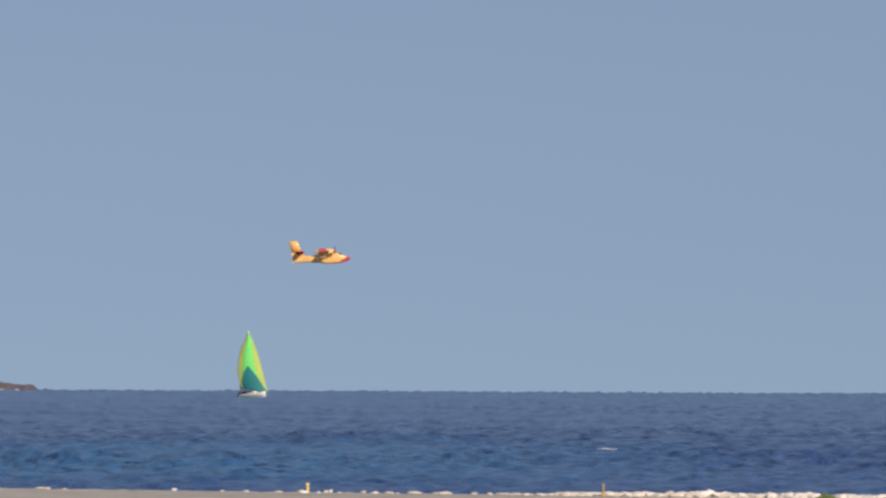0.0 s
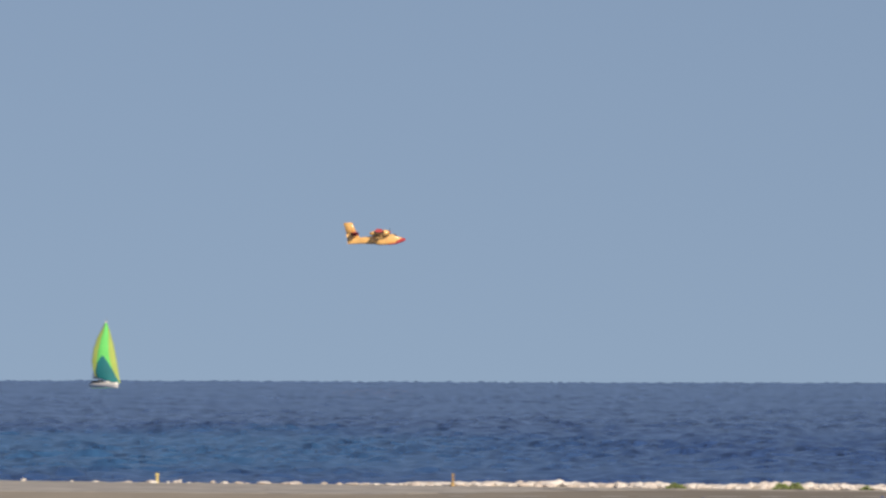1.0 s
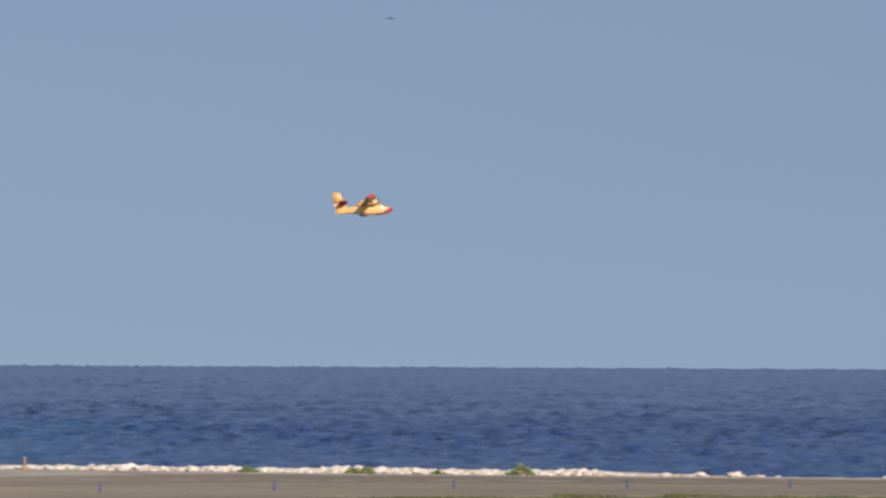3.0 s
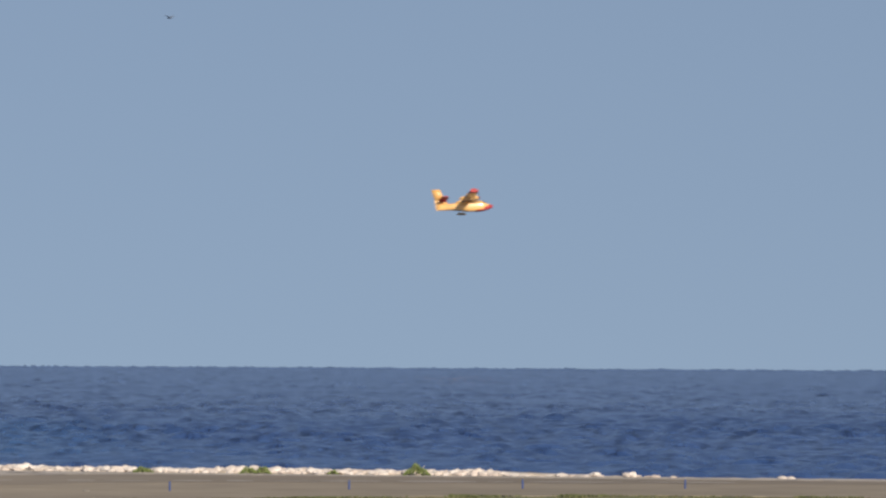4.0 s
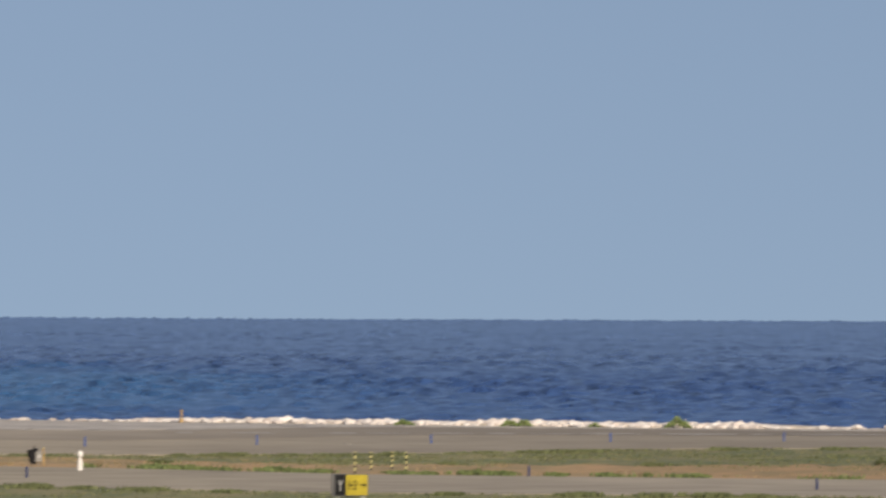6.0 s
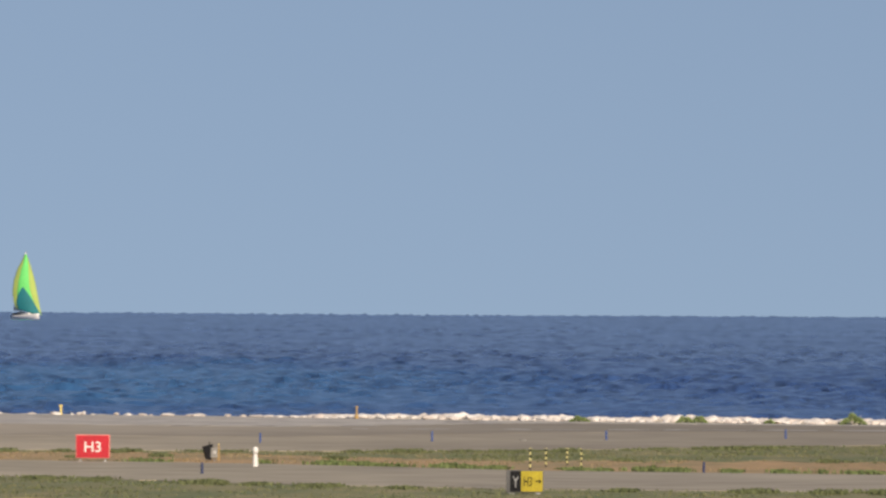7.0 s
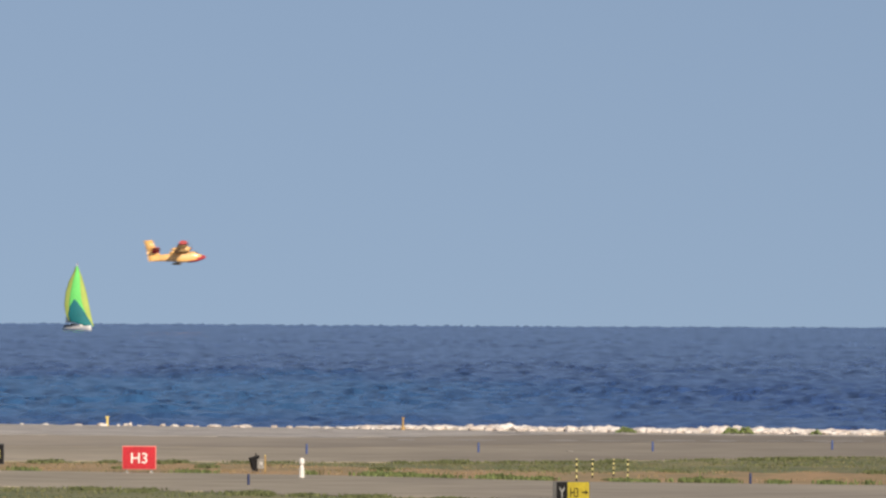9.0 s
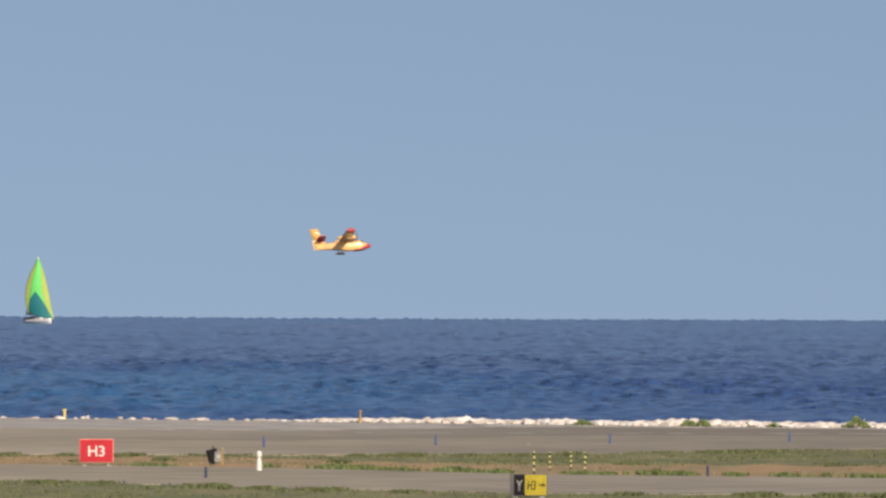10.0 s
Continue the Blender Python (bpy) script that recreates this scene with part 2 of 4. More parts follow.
def loft(rings, closed_ends=True):
    """Skin over rings of equal length, each a list of points."""
    bm = bmesh.new()
    vs = [[bm.verts.new(p) for p in ring] for ring in rings]
    k = len(rings[0])
    for a, b in zip(vs, vs[1:]):
        for i in range(k):
            bm.faces.new((a[i], a[(i + 1) % k], b[(i + 1) % k], b[i]))
    if closed_ends:
        bm.faces.new(vs[0])
        bm.faces.new(vs[-1])
    return bm


def text_mesh(text, size, depth):
    cu = bpy.data.curves.new("letters", "FONT")
    cu.body, cu.size, cu.extrude, cu.align_x = text, size, depth, "CENTER"
    cu.offset = size * 0.006
    tmp = new("letters", cu)
    bpy.context.view_layer.update()
    me = bpy.data.meshes.new_from_object(tmp.evaluated_get(bpy.context.evaluated_depsgraph_get()))
    bpy.data.objects.remove(tmp)
    return me


def lettering(name, text, size, parent, x, y, z, material, label, narrow=1.0):
    me = text_mesh(text, size, 0.004)
    me.transform(Matrix.Diagonal((narrow, 1, 1, 1)))
    me.materials.append(material)
    ob = new(name, me)
    ob.parent = parent
    ob.matrix_local = pose(x, y, z, 90, 0, 0)
    ob["label"] = label
    return ob


def spot(u, v):
    """Ground place seen along (u, v)."""
    d = F * HC / v
    return u * d / F, d


def aloft(u, v, d):
    return u * d / F, d, HC - v * d / F


# ---- the airfield: bands of ground across the view, far edges as (turn, drop) ----
SHORE = [(-1400, 197), (-1214, 198), (-684, 203), (-100, 207.5), (185, 209.8), (700, 213), (1700, 217)]
CONC = [(-1400, 217), (-1214, 218), (-684, 220.3), (-284, 222), (-100, 219), (100, 214.5), (300, 213), (1700, 220)]
DARK = [(-1400, 240), (-684, 240), (-284, 240), (0, 235), (120, 231), (400, 228), (700, 227), (1700, 226)]
LIGHT = [(-1400, 267), (-754, 265.6), (-284, 265), (166, 261.5), (516, 254.7), (756, 249), (1226, 246), (1700, 249)]
VERGE = [(-1400, 279), (-684, 284), (-284, 288), (166, 297), (756, 301), (1700, 306)]
TAXI = [(-1400, 302), (-724, 313), (-304, 323), (116, 330), (720, 332), (1700, 336)]


def edge(points):
    p = sorted(spot(u, v) for u, v in points)
    xs, ys = [q[0] for q in p], [q[1] for q in p]
    return lambda x: float(np.interp(x, xs, ys))


E_SHORE, E_CONC, E_DARK, E_LIGHT, E_VERGE, E_TAXI = map(edge, (SHORE, CONC, DARK, LIGHT, VERGE, TAXI))
XS = [-3000, -1500, -600, -250, -120, -80] + [x * 0.5 for x in range(-90, 101)] + [80, 120, 250, 600, 1500, 3000]


def band(name, near, far, material, z, label, jitter=0.0, category="ground"):
    bm = bmesh.new()
    top = [[], []]
    for x in XS:
        j = jitter * (noise.noise((x * 0.7, z * 90, 3)) + 0.6 * noise.noise((x * 2.3, z * 50, 7)))
        a, b = (near(x) if callable(near) else near), (far(x) if callable(far) else far)
        if b < a + 0.01:
            b = a + 0.01
        top[0].append(bm.verts.new((x, a + j, z)))
        top[1].append(bm.verts.new((x, b, z)))
    low = [[bm.verts.new((v.co.x, v.co.y, z - 0.3)) for v in row] for row in top]
    for i in range(len(XS) - 1):
        bm.faces.new((top[0][i], top[0][i + 1], top[1][i + 1], top[1][i]))
        bm.faces.new((low[0][i], low[0][i + 1], top[0][i + 1], top[0][i]))
        bm.faces.new((low[1][i], low[1][i + 1], top[1][i + 1], top[1][i]))
    return tagged(part(name, bm, material), label, category, kind="structure")


band("ground", -3000, lambda x: E_SHORE(x) + 3.0, M_GRASS_SOIL, -0.03, "dry sandy grassland of an airfield beside the sea")
E_MID = lambda x: E_VERGE(x) + (E_LIGHT(x) - E_VERGE(x)) * float(np.interp(x, (-16, -7, -3.5, 3, 20), (0.90, 0.86, 0.60, 0.48, 0.42)))
band("verge", E_MID, lambda x: E_LIGHT(x) + 2.5, M_OLIVE, -0.022, "olive green turf between dry soil and asphalt", 5.0)
band("verge", lambda x: E_TAXI(x) - 26, lambda x: E_TAXI(x) + 2.5, M_OLIVE, -0.016, "olive green turf beside the taxiway", 5.0)
band("taxiway", E_TAXI, E_VERGE, M_TAXI, 0.0, "grey asphalt taxiway between dry grass verges", 1.2, "taxiway")
band("runway", E_LIGHT, E_DARK, M_ASPHALT, 0.0, "sandy grey asphalt apron beyond the grass verge", 1.5, "runway")
band("runway_strip", lambda x: E_DARK(x) + 0.004, E_CONC, M_DARK_ASPHALT, 0.006, "darker worn asphalt strip beside the shore", 0.7, "runway")
band("pavement", lambda x: E_CONC(x) + 0.004, E_SHORE, M_CONCRETE, 0.012, "pale concrete margin along the shore", 0.9, "pavement")

# stony bank that falls to the water
bm = bmesh.new()
rows = []
for k, (dy, z) in enumerate(((0.1, -0.05), (0.7, 0.13), (2.2, 0.16), (4.0, -0.25), (6.5, -1.4), (11.0, -3.4))):
    rows.append([bm.verts.new((x, E_SHORE(x) + dy + 0.3 * noise.noise((x, k, 0)), (z if z < 0 else z * float(np.interp(x, (-7, -5, 22, 27), (0, 1, 1, 0)))) + 0.05 * noise.noise((x * 1.7, k, 5)))) for x in XS])
for a, b in zip(rows, rows[1:]):
    for i in range(len(XS) - 1):
        bm.faces.new((a[i], a[i + 1], b[i + 1], b[i]))
tagged(part("bank", bm, M_BANK), "pale stony bank falling from the airfield to the sea", "bank", kind="structure")


# worn white edge line on the asphalt
def dash(u0, u1, v, depth):
    bm = bmesh.new()
    n = 8
    a, b = [], []
    for i in range(n + 1):
        u = u0 + (u1 - u0) * i / n
        x, y = spot(u, v)
        w = depth * (0.35 + 0.65 * math.sin(math.pi * (i + 0.6) / (n + 1.2))) * (1 + 0.4 * noise.noise((u * 0.1, v, 1)))
        a.append(bm.verts.new((x, y - w / 2, 0.016)))
        b.append(bm.verts.new((x, y + w / 2, 0.016)))
    for i in range(n):
        bm.faces.new((a[i], a[i + 1], b[i + 1], b[i]))
    return tagged(part("line_marking", bm, M_PAINT_LINE), "worn white painted line on asphalt", "road marking", "white edge line", "structure")


for u0, u1, v, w in ((-154, -124, 225.5, 2.0), (-55, 20, 225.5, 1.6), (115, 165, 225, 2.2), (180, 260, 225, 1.2), (300, 372, 224.5, 1.6), (398, 445, 224.5, 2.4), (470, 560, 224.5, 1.2),
                     (562, 670, 224, 2.2), (700, 840, 224, 2.4), (860, 905, 224, 1.4), (930, 1100, 223.5, 1.8), (1130, 1300, 223, 1.6), (-784, -640, 212, 2.5), (-560, -470, 214, 3.0), (-420, -250, 219, 3.0), (-330, -180, 211, 2.5)):
    dash(u0, u1, v, w)


# flaking remains of paint and salt crust on the concrete margin
flakes = random.Random(17)
for k in range(46):
    u0 = flakes.uniform(-1230, 60)
    top = float(np.interp(u0, [p[0] for p in SHORE], [p[1] for p in SHORE]))
    low = float(np.interp(u0, [p[0] for p in CONC], [p[1] for p in CONC]))
    dash(u0, u0 + flakes.uniform(14, 70), top + (low - top) * flakes.choice((0.25, 0.55, 0.85, 0.95)) + flakes.uniform(-0.8, 0.8), flakes.uniform(0.8, 1.9))


# ---- the sea: waves as relief, the whole sheet drifting with them ----
def build_sea():
    rng = np.random.RandomState(4)
    az = np.concatenate([np.full(10, -0.080), np.linspace(-0.080, 0.101, 1000), np.full(10, 0.101)])
    rad = np.concatenate([[300.0, 360.0], np.exp(np.linspace(np.log(420.0), np.log(4900.0), 1150))])
    A, D = np.meshgrid(az, rad)
    X, Y = np.tan(A) * D, D.copy()
    for k in range(10):      # coarse wings of the sheet, far out to both sides
        far_out = (1 - k / 10) ** 2
        X[:, k] += (-6000 - X[:, k]) * far_out
        X[:, -1 - k] += (6000 - X[:, -1 - k]) * far_out
    Z = np.zeros_like(X)
    for k in range(72):
        lam = math.exp(rng.uniform(math.log(2.0), math.log(14.0)))
        ang = rng.uniform(-1.3, 1.45)
        amp = 0.0056 * lam * (1.0 if lam < 6 else 6 / lam)
        kx, ky = math.sin(ang) * 2 * math.pi / lam, -math.cos(ang) * 2 * math.pi / lam
        ph = kx * X + ky * Y + rng.uniform(0, 6.28)
        Z += amp * (np.cos(ph) + 0.2 * np.cos(2 * ph))
    Z *= 0.92 + 0.25 * np.sin(X * 0.05 + 1.0 + 0.8 * np.sin(Y * 0.011)) * np.sin(Y * 0.017 + X * 0.03)
    Z *= np.interp(D, (600, 1100, 1500, 5000), (1.15, 1.15, 0.85, 0.6))
    for k in range(12):      # cross swell on the far water
        lam = rng.uniform(7.0, 26.0)
        ang = rng.uniform(0.9, 2.2)
        Z += 0.07 * np.interp(D, (2000, 5000), (0, 1)) * np.cos((math.sin(ang) * X + math.cos(ang) * Y) * 2 * math.pi / lam + rng.uniform(0, 6.28))
    rough = np.zeros_like(X)
    for k in range(16):      # steep short crests that break up the skyline
        lam = math.exp(rng.uniform(math.log(2.2), math.log(10.0)))
        rough += math.sqrt(lam / 6) * np.cos(X * 2 * math.pi / lam + Y * rng.uniform(-0.004, 0.004) + rng.uniform(0, 6.28))
    Z += np.interp(D, (4300, 4900), (0, 1)) * 0.13 * np.maximum(rough, -1.5)
    Z *= np.clip((D - 415) / 60, 0, 1)
    verts = np.stack([X, Y, Z], -1).reshape(-1, 3)
    h, w = X.shape
    i = (np.arange(h - 1)[:, None] * w + np.arange(w - 1)[None, :]).ravel()
    faces = np.stack([i, i + 1, i + w + 1, i + w], -1)
    me = bpy.data.meshes.new("sea")
    me.vertices.add(len(verts))
    me.vertices.foreach_set("co", verts.ravel())
    me.loops.add(faces.size)
    me.loops.foreach_set("vertex_index", faces.ravel())
    me.polygons.add(len(faces))
    me.polygons.foreach_set("loop_start", np.arange(len(faces)) * 4)
    me.polygons.foreach_set("use_smooth", np.ones(len(faces), bool))
    me.update()
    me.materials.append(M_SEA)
    ob = new("water", me)
    ob.location = (0, -20, SEA)
    return tagged(ob, "deep blue wind-ruffled open sea with small waves", "sea", kind="structure")


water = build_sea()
M_FOAM = mat("sea_foam", (0.62, 0.66, 0.70), 0.9, scale=0.6, vary=0.3)
whitecaps = []
for u, v, width, high, breaks in ((-139, 129, 1.7, 0.24, 0.2), (768, 124, 1.7, 0.22, 5.0), (-1080, 146, 0.3, 0.12, 0.0)):
    d = F * (HC - SEA) / v
    bm = bmesh.new()
    spray = random.Random(int(u))
    for k in range(11):      # ragged lumps of foam along the crest
        x0, r0 = (k / 10 - 0.5) * width, width * spray.uniform(0.05, 0.11)
        got = bmesh.ops.create_icosphere(bm, subdivisions=2, radius=1)["verts"]
        tall = high * spray.uniform(0.25, 1.0) * (1.1 if abs(k - 4) < 3 else 0.6)
        for q in got:
            j = 1 + 0.45 * noise.noise(q.co * 2.3 + Vector((u + k, 0, 0)))
            q.co = Vector((x0 + q.co.x * j * r0, q.co.y * j * 0.6, q.co.z * j * tall * 0.55 + 0.04 * spray.uniform(0, 1)))
    foam = part("whitecap", bm, M_FOAM, water, "white foam on a breaking wave crest")
    whitecaps.append((foam, u * d / F, d, breaks, 0.12 if breaks > 1 else 0.28))


# ---- headland on the horizon ----
def build_headland():
    d = 4860.0
    bm = bmesh.new()
    rows = []
    n = 460
    for k, (dy, f) in enumerate(((-40, 0.0), (-34, 0.45), (-20, 0.8), (0, 1.0), (40, 0.9), (80, 0.0))):
        row = []
        for i in range(n):
            u = -2300 + (2300 - 1156) * i / (n - 1)
            x = u * d / F
            h = float(np.interp(u, (-2300, -1500, -1260, -1214, -1198, -1186, -1162, -1153), (22, 13, 6.4, 4.9, 4.5, 4.0, 3.3, 2.8))) + 0.9 * noise.noise((x * 0.10, k * 0.7, 2)) + 0.8 * noise.noise((x * 0.45, k * 0.8, 9)) + 0.5 * noise.noise((x * 1.3, k * 0.9, 5))
            h *= min(1, (n - 1 - i) / 2.5)
            row.append(bm.verts.new((x, d + dy + 5 * noise.noise((x * 0.05, k, 4)), SEA - 0.5 + f * h)))
        rows.append(row)
    for a, b in zip(rows, rows[1:]):
        for i in range(n - 1):
            bm.faces.new((a[i], a[i + 1], b[i + 1], b[i]))
    ob = tagged(part("headland", bm, M_HEAD), "low reddish rocky headland with dark scrub on the horizon", "headland", kind="structure")
    # house shapes added to stand in for unidentified white spots at the waterline
    for u, w, h in ((-1201, 2.4, 1.35), (-1174, 1.6, 1.4), (-1193, 1.2, 1.2), (-1260, 4, 1.6)):
        x = u * d / F
        t = empty("house", pose(x, d - 44, SEA - 0.4), "small white house-shaped block at the foot of the headland", "house", "houses on the headland")
        part("wall", box(-w / 2, w / 2, -3, 3, 0, h), M_PLASTER, t)
        part("roof", loft([[(-w / 2 - .3, -3.3, h), (-w / 2 - .3, 3.3, h), (-w / 2 - .3, 0, h + 0.5)], [(w / 2 + .3, -3.3, h), (w / 2 + .3, 3.3, h), (w / 2 + .3, 0, h + 0.5)]]), M_TILE, t)


build_headland()


# ---- signs and markers ----
def board_sign(name, u, v, width, height, leg, faces, label, rim, cat="sign"):
    """Airfield board on two short legs; faces: list of (x0, x1, material) panels."""
    x, y = spot(u, v)
    s = empty(name, pose(x, y, -0.03), label, cat)
    part("housing", box(-width / 2, width / 2, -0.07, 0.07, leg, leg + height, 0.015), rim, s, "thin faded housing rim")
    for a, b, m in faces:
        part("panel", box(a, b, -0.085, -0.06, leg + 0.025, leg + height - 0.025, 0.006), m, s)
    for lx in (-width * 0.36, width * 0.36):
        part("leg", cyl(0.022, 0.022, 0, leg + 0.05, m=Matrix.Translation((lx, 0, 0))), M_STEEL, s, "galvanised steel leg")
        part("foot_plate", box(lx - 0.07, lx + 0.07, -0.07, 0.07, 0, 0.05, 0.01), M_STEEL, s)
    return s


w, h = 1.08, 0.75
s = board_sign("runway_sign", -611.5, 285.5, w, h, 0.13, [(-w / 2 + 0.025, w / 2 - 0.025, M_RED)], "red holding sign with white letters on short legs", M_PINK)
lettering("lettering", "H3", 0.47, s, 0.0, -0.088, 0.13 + 0.205, M_WHITE, "white painted letters H3")
w, h = 0.99, 0.60
s = board_sign("taxiway_sign", 153.5, 338, w, h, 0.06, [(-w / 2 + 0.10, -w / 2 + 0.385, M_BLACK), (-w / 2 + 0.392, w / 2 - 0.02, M_SIGN_YELLOW)], "black and yellow taxiway direction sign in the grass", M_GREY)
lettering("lettering", "Y", 0.42, s, -w / 2 + 0.245, -0.09, 0.06 + 0.14, M_STEEL, "pale worn letter Y", 0.6)
lettering("lettering", "H3", 0.36, s, 0.08, -0.09, 0.06 + 0.17, M_BLACK, "black letters H3", 0.55)
bm = box(-0.07, 0.05, -0.004, 0.004, -0.017, 0.017)
vs = [bm.verts.new(p) for p in ((0.03, -0.004, -0.06), (0.10, -0.004, 0), (0.03, -0.004, 0.06), (0.03, 0.004, -0.06), (0.10, 0.004, 0), (0.03, 0.004, 0.06))]
bm.faces.new(vs[:3]), bm.faces.new(vs[3:])
for i in range(3):
    bm.faces.new((vs[i], vs[(i + 1) % 3], vs[3 + (i + 1) % 3], vs[3 + i]))
part("arrow", bm, M_BLACK, s, "black arrow").location = (0.345, -0.09, 0.06 + 0.30)
w, h = 1.30, 0.66
s = board_sign("location_sign", -887, 286, w, h, 0.28, [(-w / 2 + 0.02, w / 2 - 0.02, M_BLACK)], "black location sign with yellow letters on thin legs", M_GREY)
lettering("lettering", "H3", 0.44, s, 0.33, -0.09, 0.28 + 0.17, M_DULL_YELLOW, "dull yellow letters H3", 0.85)


def marker(name, u, v, height, material, label, group, r=0.045):
    x, y = spot(u, v)
    s = empty(name, pose(x, y, -0.03), label, "marker", group)
    part("base_plate", cyl(r * 1.8, r * 1.6, 0, 0.035), M_GREY, s)
    part("sleeve", cyl(r, r, 0.03, height * 0.62), material, s)
    part("collar", cyl(r * 1.12, r * 1.12, height * 0.62, height * 0.66), material, s)
    part("cap", cyl(r, r * 0.8, height * 0.66, height), material, s)
    return s


for u, v in ((-315.4, 251), (-11.3, 246.5), (296.9, 243), (614.5, 238.5), (922.2, 235.5), (1210.9, 234)):
    marker("edge_marker", u, v, 0.40, M_BLUE, "blue cylindrical taxiway edge marker on the asphalt", "blue edge markers", 0.039)
for u, v in ((-418, 306), (470, 299.5), (981, 321)):
    marker("edge_marker", u, v, 0.36, M_NAVY, "dark blue edge marker beside the taxiway", "dark edge markers", 0.04)


def striped_post(u, v, height):
    x, y = spot(u, v)
    s = empty("striped_post", pose(x, y, -0.03), "thin yellow post with black bands in the grass", "post", "striped posts in the verge")
    n = 7
    for i in range(n):
        z0, z1 = height * i / n, height * (i + 1) / n
        part("black_band" if i % 2 == 0 else "yellow_band", cyl(0.025, 0.025, z0, z1, 10), M_BLACK if i % 2 == 0 else M_PALE_YELLOW, s)
    part("cap", cyl(0.032, 0.024, height, height + 0.03, 10), M_PALE_YELLOW, s)


for u, v, h in ((162.5, 295, 0.66), (190.5, 289, 0.56), (228, 286, 0.52), (253, 290.5, 0.58)):
    striped_post(u, v, h)

x, y = spot(-323.8, 292.5)
s = empty("bollard", pose(x, y, -0.03), "white stubby marker post with a narrow waist", "bollard")
part("body", cyl(0.088, 0.075, 0, 0.34, 18), M_WHITE, s)
part("neck", cyl(0.060, 0.052, 0.34, 0.42, 18), M_WHITE, s)
part("head", loft([[(r * math.cos(a), r * math.sin(a), z) for a in [i * math.pi / 9 for i in range(18)]] for z, r in ((0.42, 0.055), (0.46, 0.080), (0.54, 0.086), (0.60, 0.072), (0.635, 0.035))]), M_WHITE, s, "", True)

x, y = spot(-403.5, 282.5)
s = empty("equipment_box", pose(x, y, -0.03, 0, 0, 12), "dark grey airfield equipment box with a tilted black hood", "equipment box")
part("hood", loft([[(-0.25, -0.14, 0.47), (-0.25, 0.14, 0.47), (-0.13, 0.14, 0.06), (-0.13, -0.14, 0.06)], [(0.06, -0.16, 0.55), (0.06, 0.14, 0.55), (0.01, 0.14, 0.04), (0.01, -0.16, 0.04)]]), M_BLACK, s, "black tilted hood")
part("housing", box(-0.02, 0.20, -0.19, 0.12, 0.12, 0.44, 0.015), M_HOUSING, s, "grey metal housing")
part("label_plate", box(0.06, 0.15, -0.205, -0.185, 0.24, 0.34), M_STEEL, s, "white plate")
part("aerial", cyl(0.02, 0.015, 0.50, 0.63, 8, m=Matrix.Translation((-0.03, 0, 0))), M_BLACK, s)
for lx in (-0.14, 0.12):
    part("leg", cyl(0.02, 0.02, 0, 0.09, 8, m=Matrix.Translation((lx, 0, 0))), M_STEEL, s)
x, y = spot(-388.5, 284.5)
s = empty("stake", pose(x, y, -0.03), "slim yellow wooden stake beside the equipment box", "stake")
part("shaft", box(-0.02, 0.02, -0.02, 0.02, 0, 0.56, 0.004), M_ORANGE, s)
part("tip", box(-0.022, 0.022, -0.022, 0.022, 0.56, 0.60, 0.006), M_YELLOW, s)

# yellow markers along the shore
x, y = spot(-668.2, 204)
s = empty("shore_marker", pose(x, y, 0.012), "bright yellow square shore marker post on a pale stone", "marker")
part("base_block", box(-0.30, 0.0, -0.2, 0.2, 0, 0.10, 0.04), M_WHITE, s, "white base block")
part("shaft", box(-0.05, 0.05, -0.06, 0.06, 0, 0.38, 0.02), M_YELLOW, s)
part("head", box(-0.085, 0.075, -0.08, 0.08, 0.36, 0.45, 0.02), M_YELLOW, s)
x, y = spot(-145, 207.5)
s = empty("shore_marker", pose(x, y, 0.012), "weathered orange tapered marker post among the rocks", "marker")
part("foot", cyl(0.10, 0.075, 0, 0.16, 12), M_ORANGE, s)
part("shaft", cyl(0.045, 0.035, 0.16, 0.46, 12), M_ORANGE, s)
part("cap", cyl(0.06, 0.05, 0.46, 0.55, 12), M_ORANGE, s)
x, y = spot(150, 244)
bm = box(-0.12, 0.11, -0.1, 0.1, 0, 0.025, 0.01)
ob = tagged(part("rubber_scrap", bm, M_HOUSING), "flat dark scrap of rubber lying on the asphalt", "debris")
ob.matrix_world = pose(x, y, 0.0, 0, 4, 20)


# ---- plants ----
def blades(name, places, hmin, hmax, material, label, seed, per=7, spread=0.16, lean=0.5, wide=0.02):
    rng = np.random.RandomState(seed)
    vs, fs = [], []
    for x, y, k in places:
        for _ in range(per):
            h = rng.uniform(hmin, hmax) * k
            bx, by = x + rng.normal(0, spread * k), y + rng.normal(0, spread * k)
            a = rng.uniform(0, 6.28)
            tx, ty = bx + h * lean * rng.normal(0, 0.6), by + h * lean * rng.normal(0, 0.6)
            wx, wy = math.cos(a) * wide * k, math.sin(a) * wide * k
            i = len(vs)
            mx, my = bx * 0.6 + tx * 0.4, by * 0.6 + ty * 0.4
            vs += [(bx - wx * .6, by - wy * .6, -0.03), (bx + wx * .6, by + wy * .6, -0.03), (mx + wx, my + wy, h * 0.55), (mx - wx, my - wy, h * 0.55), (tx, ty, h)]
            fs += [(i, i + 1, i + 2, i + 3), (i + 3, i + 2, i + 4)]
    me = bpy.data.meshes.new(name)
    me.from_pydata(vs, [], fs)
    me.materials.append(material)
    return tagged(new(name, me), label, "grass", kind="stuff")


rng = np.random.RandomState(11)


def scatter(n, near, far, keep, k0=0.6, k1=1.3):
    out = []
    while len(out) < n:
        x = rng.uniform(-30, 38)
        a, b = near(x), far(x)
        q = rng.uniform(0, 1)
        y = a + (b - a) * q
        if rng.uniform(0, 1) < keep(x, y, q):
            out.append((x, y, rng.uniform(k0, k1)))
    return out


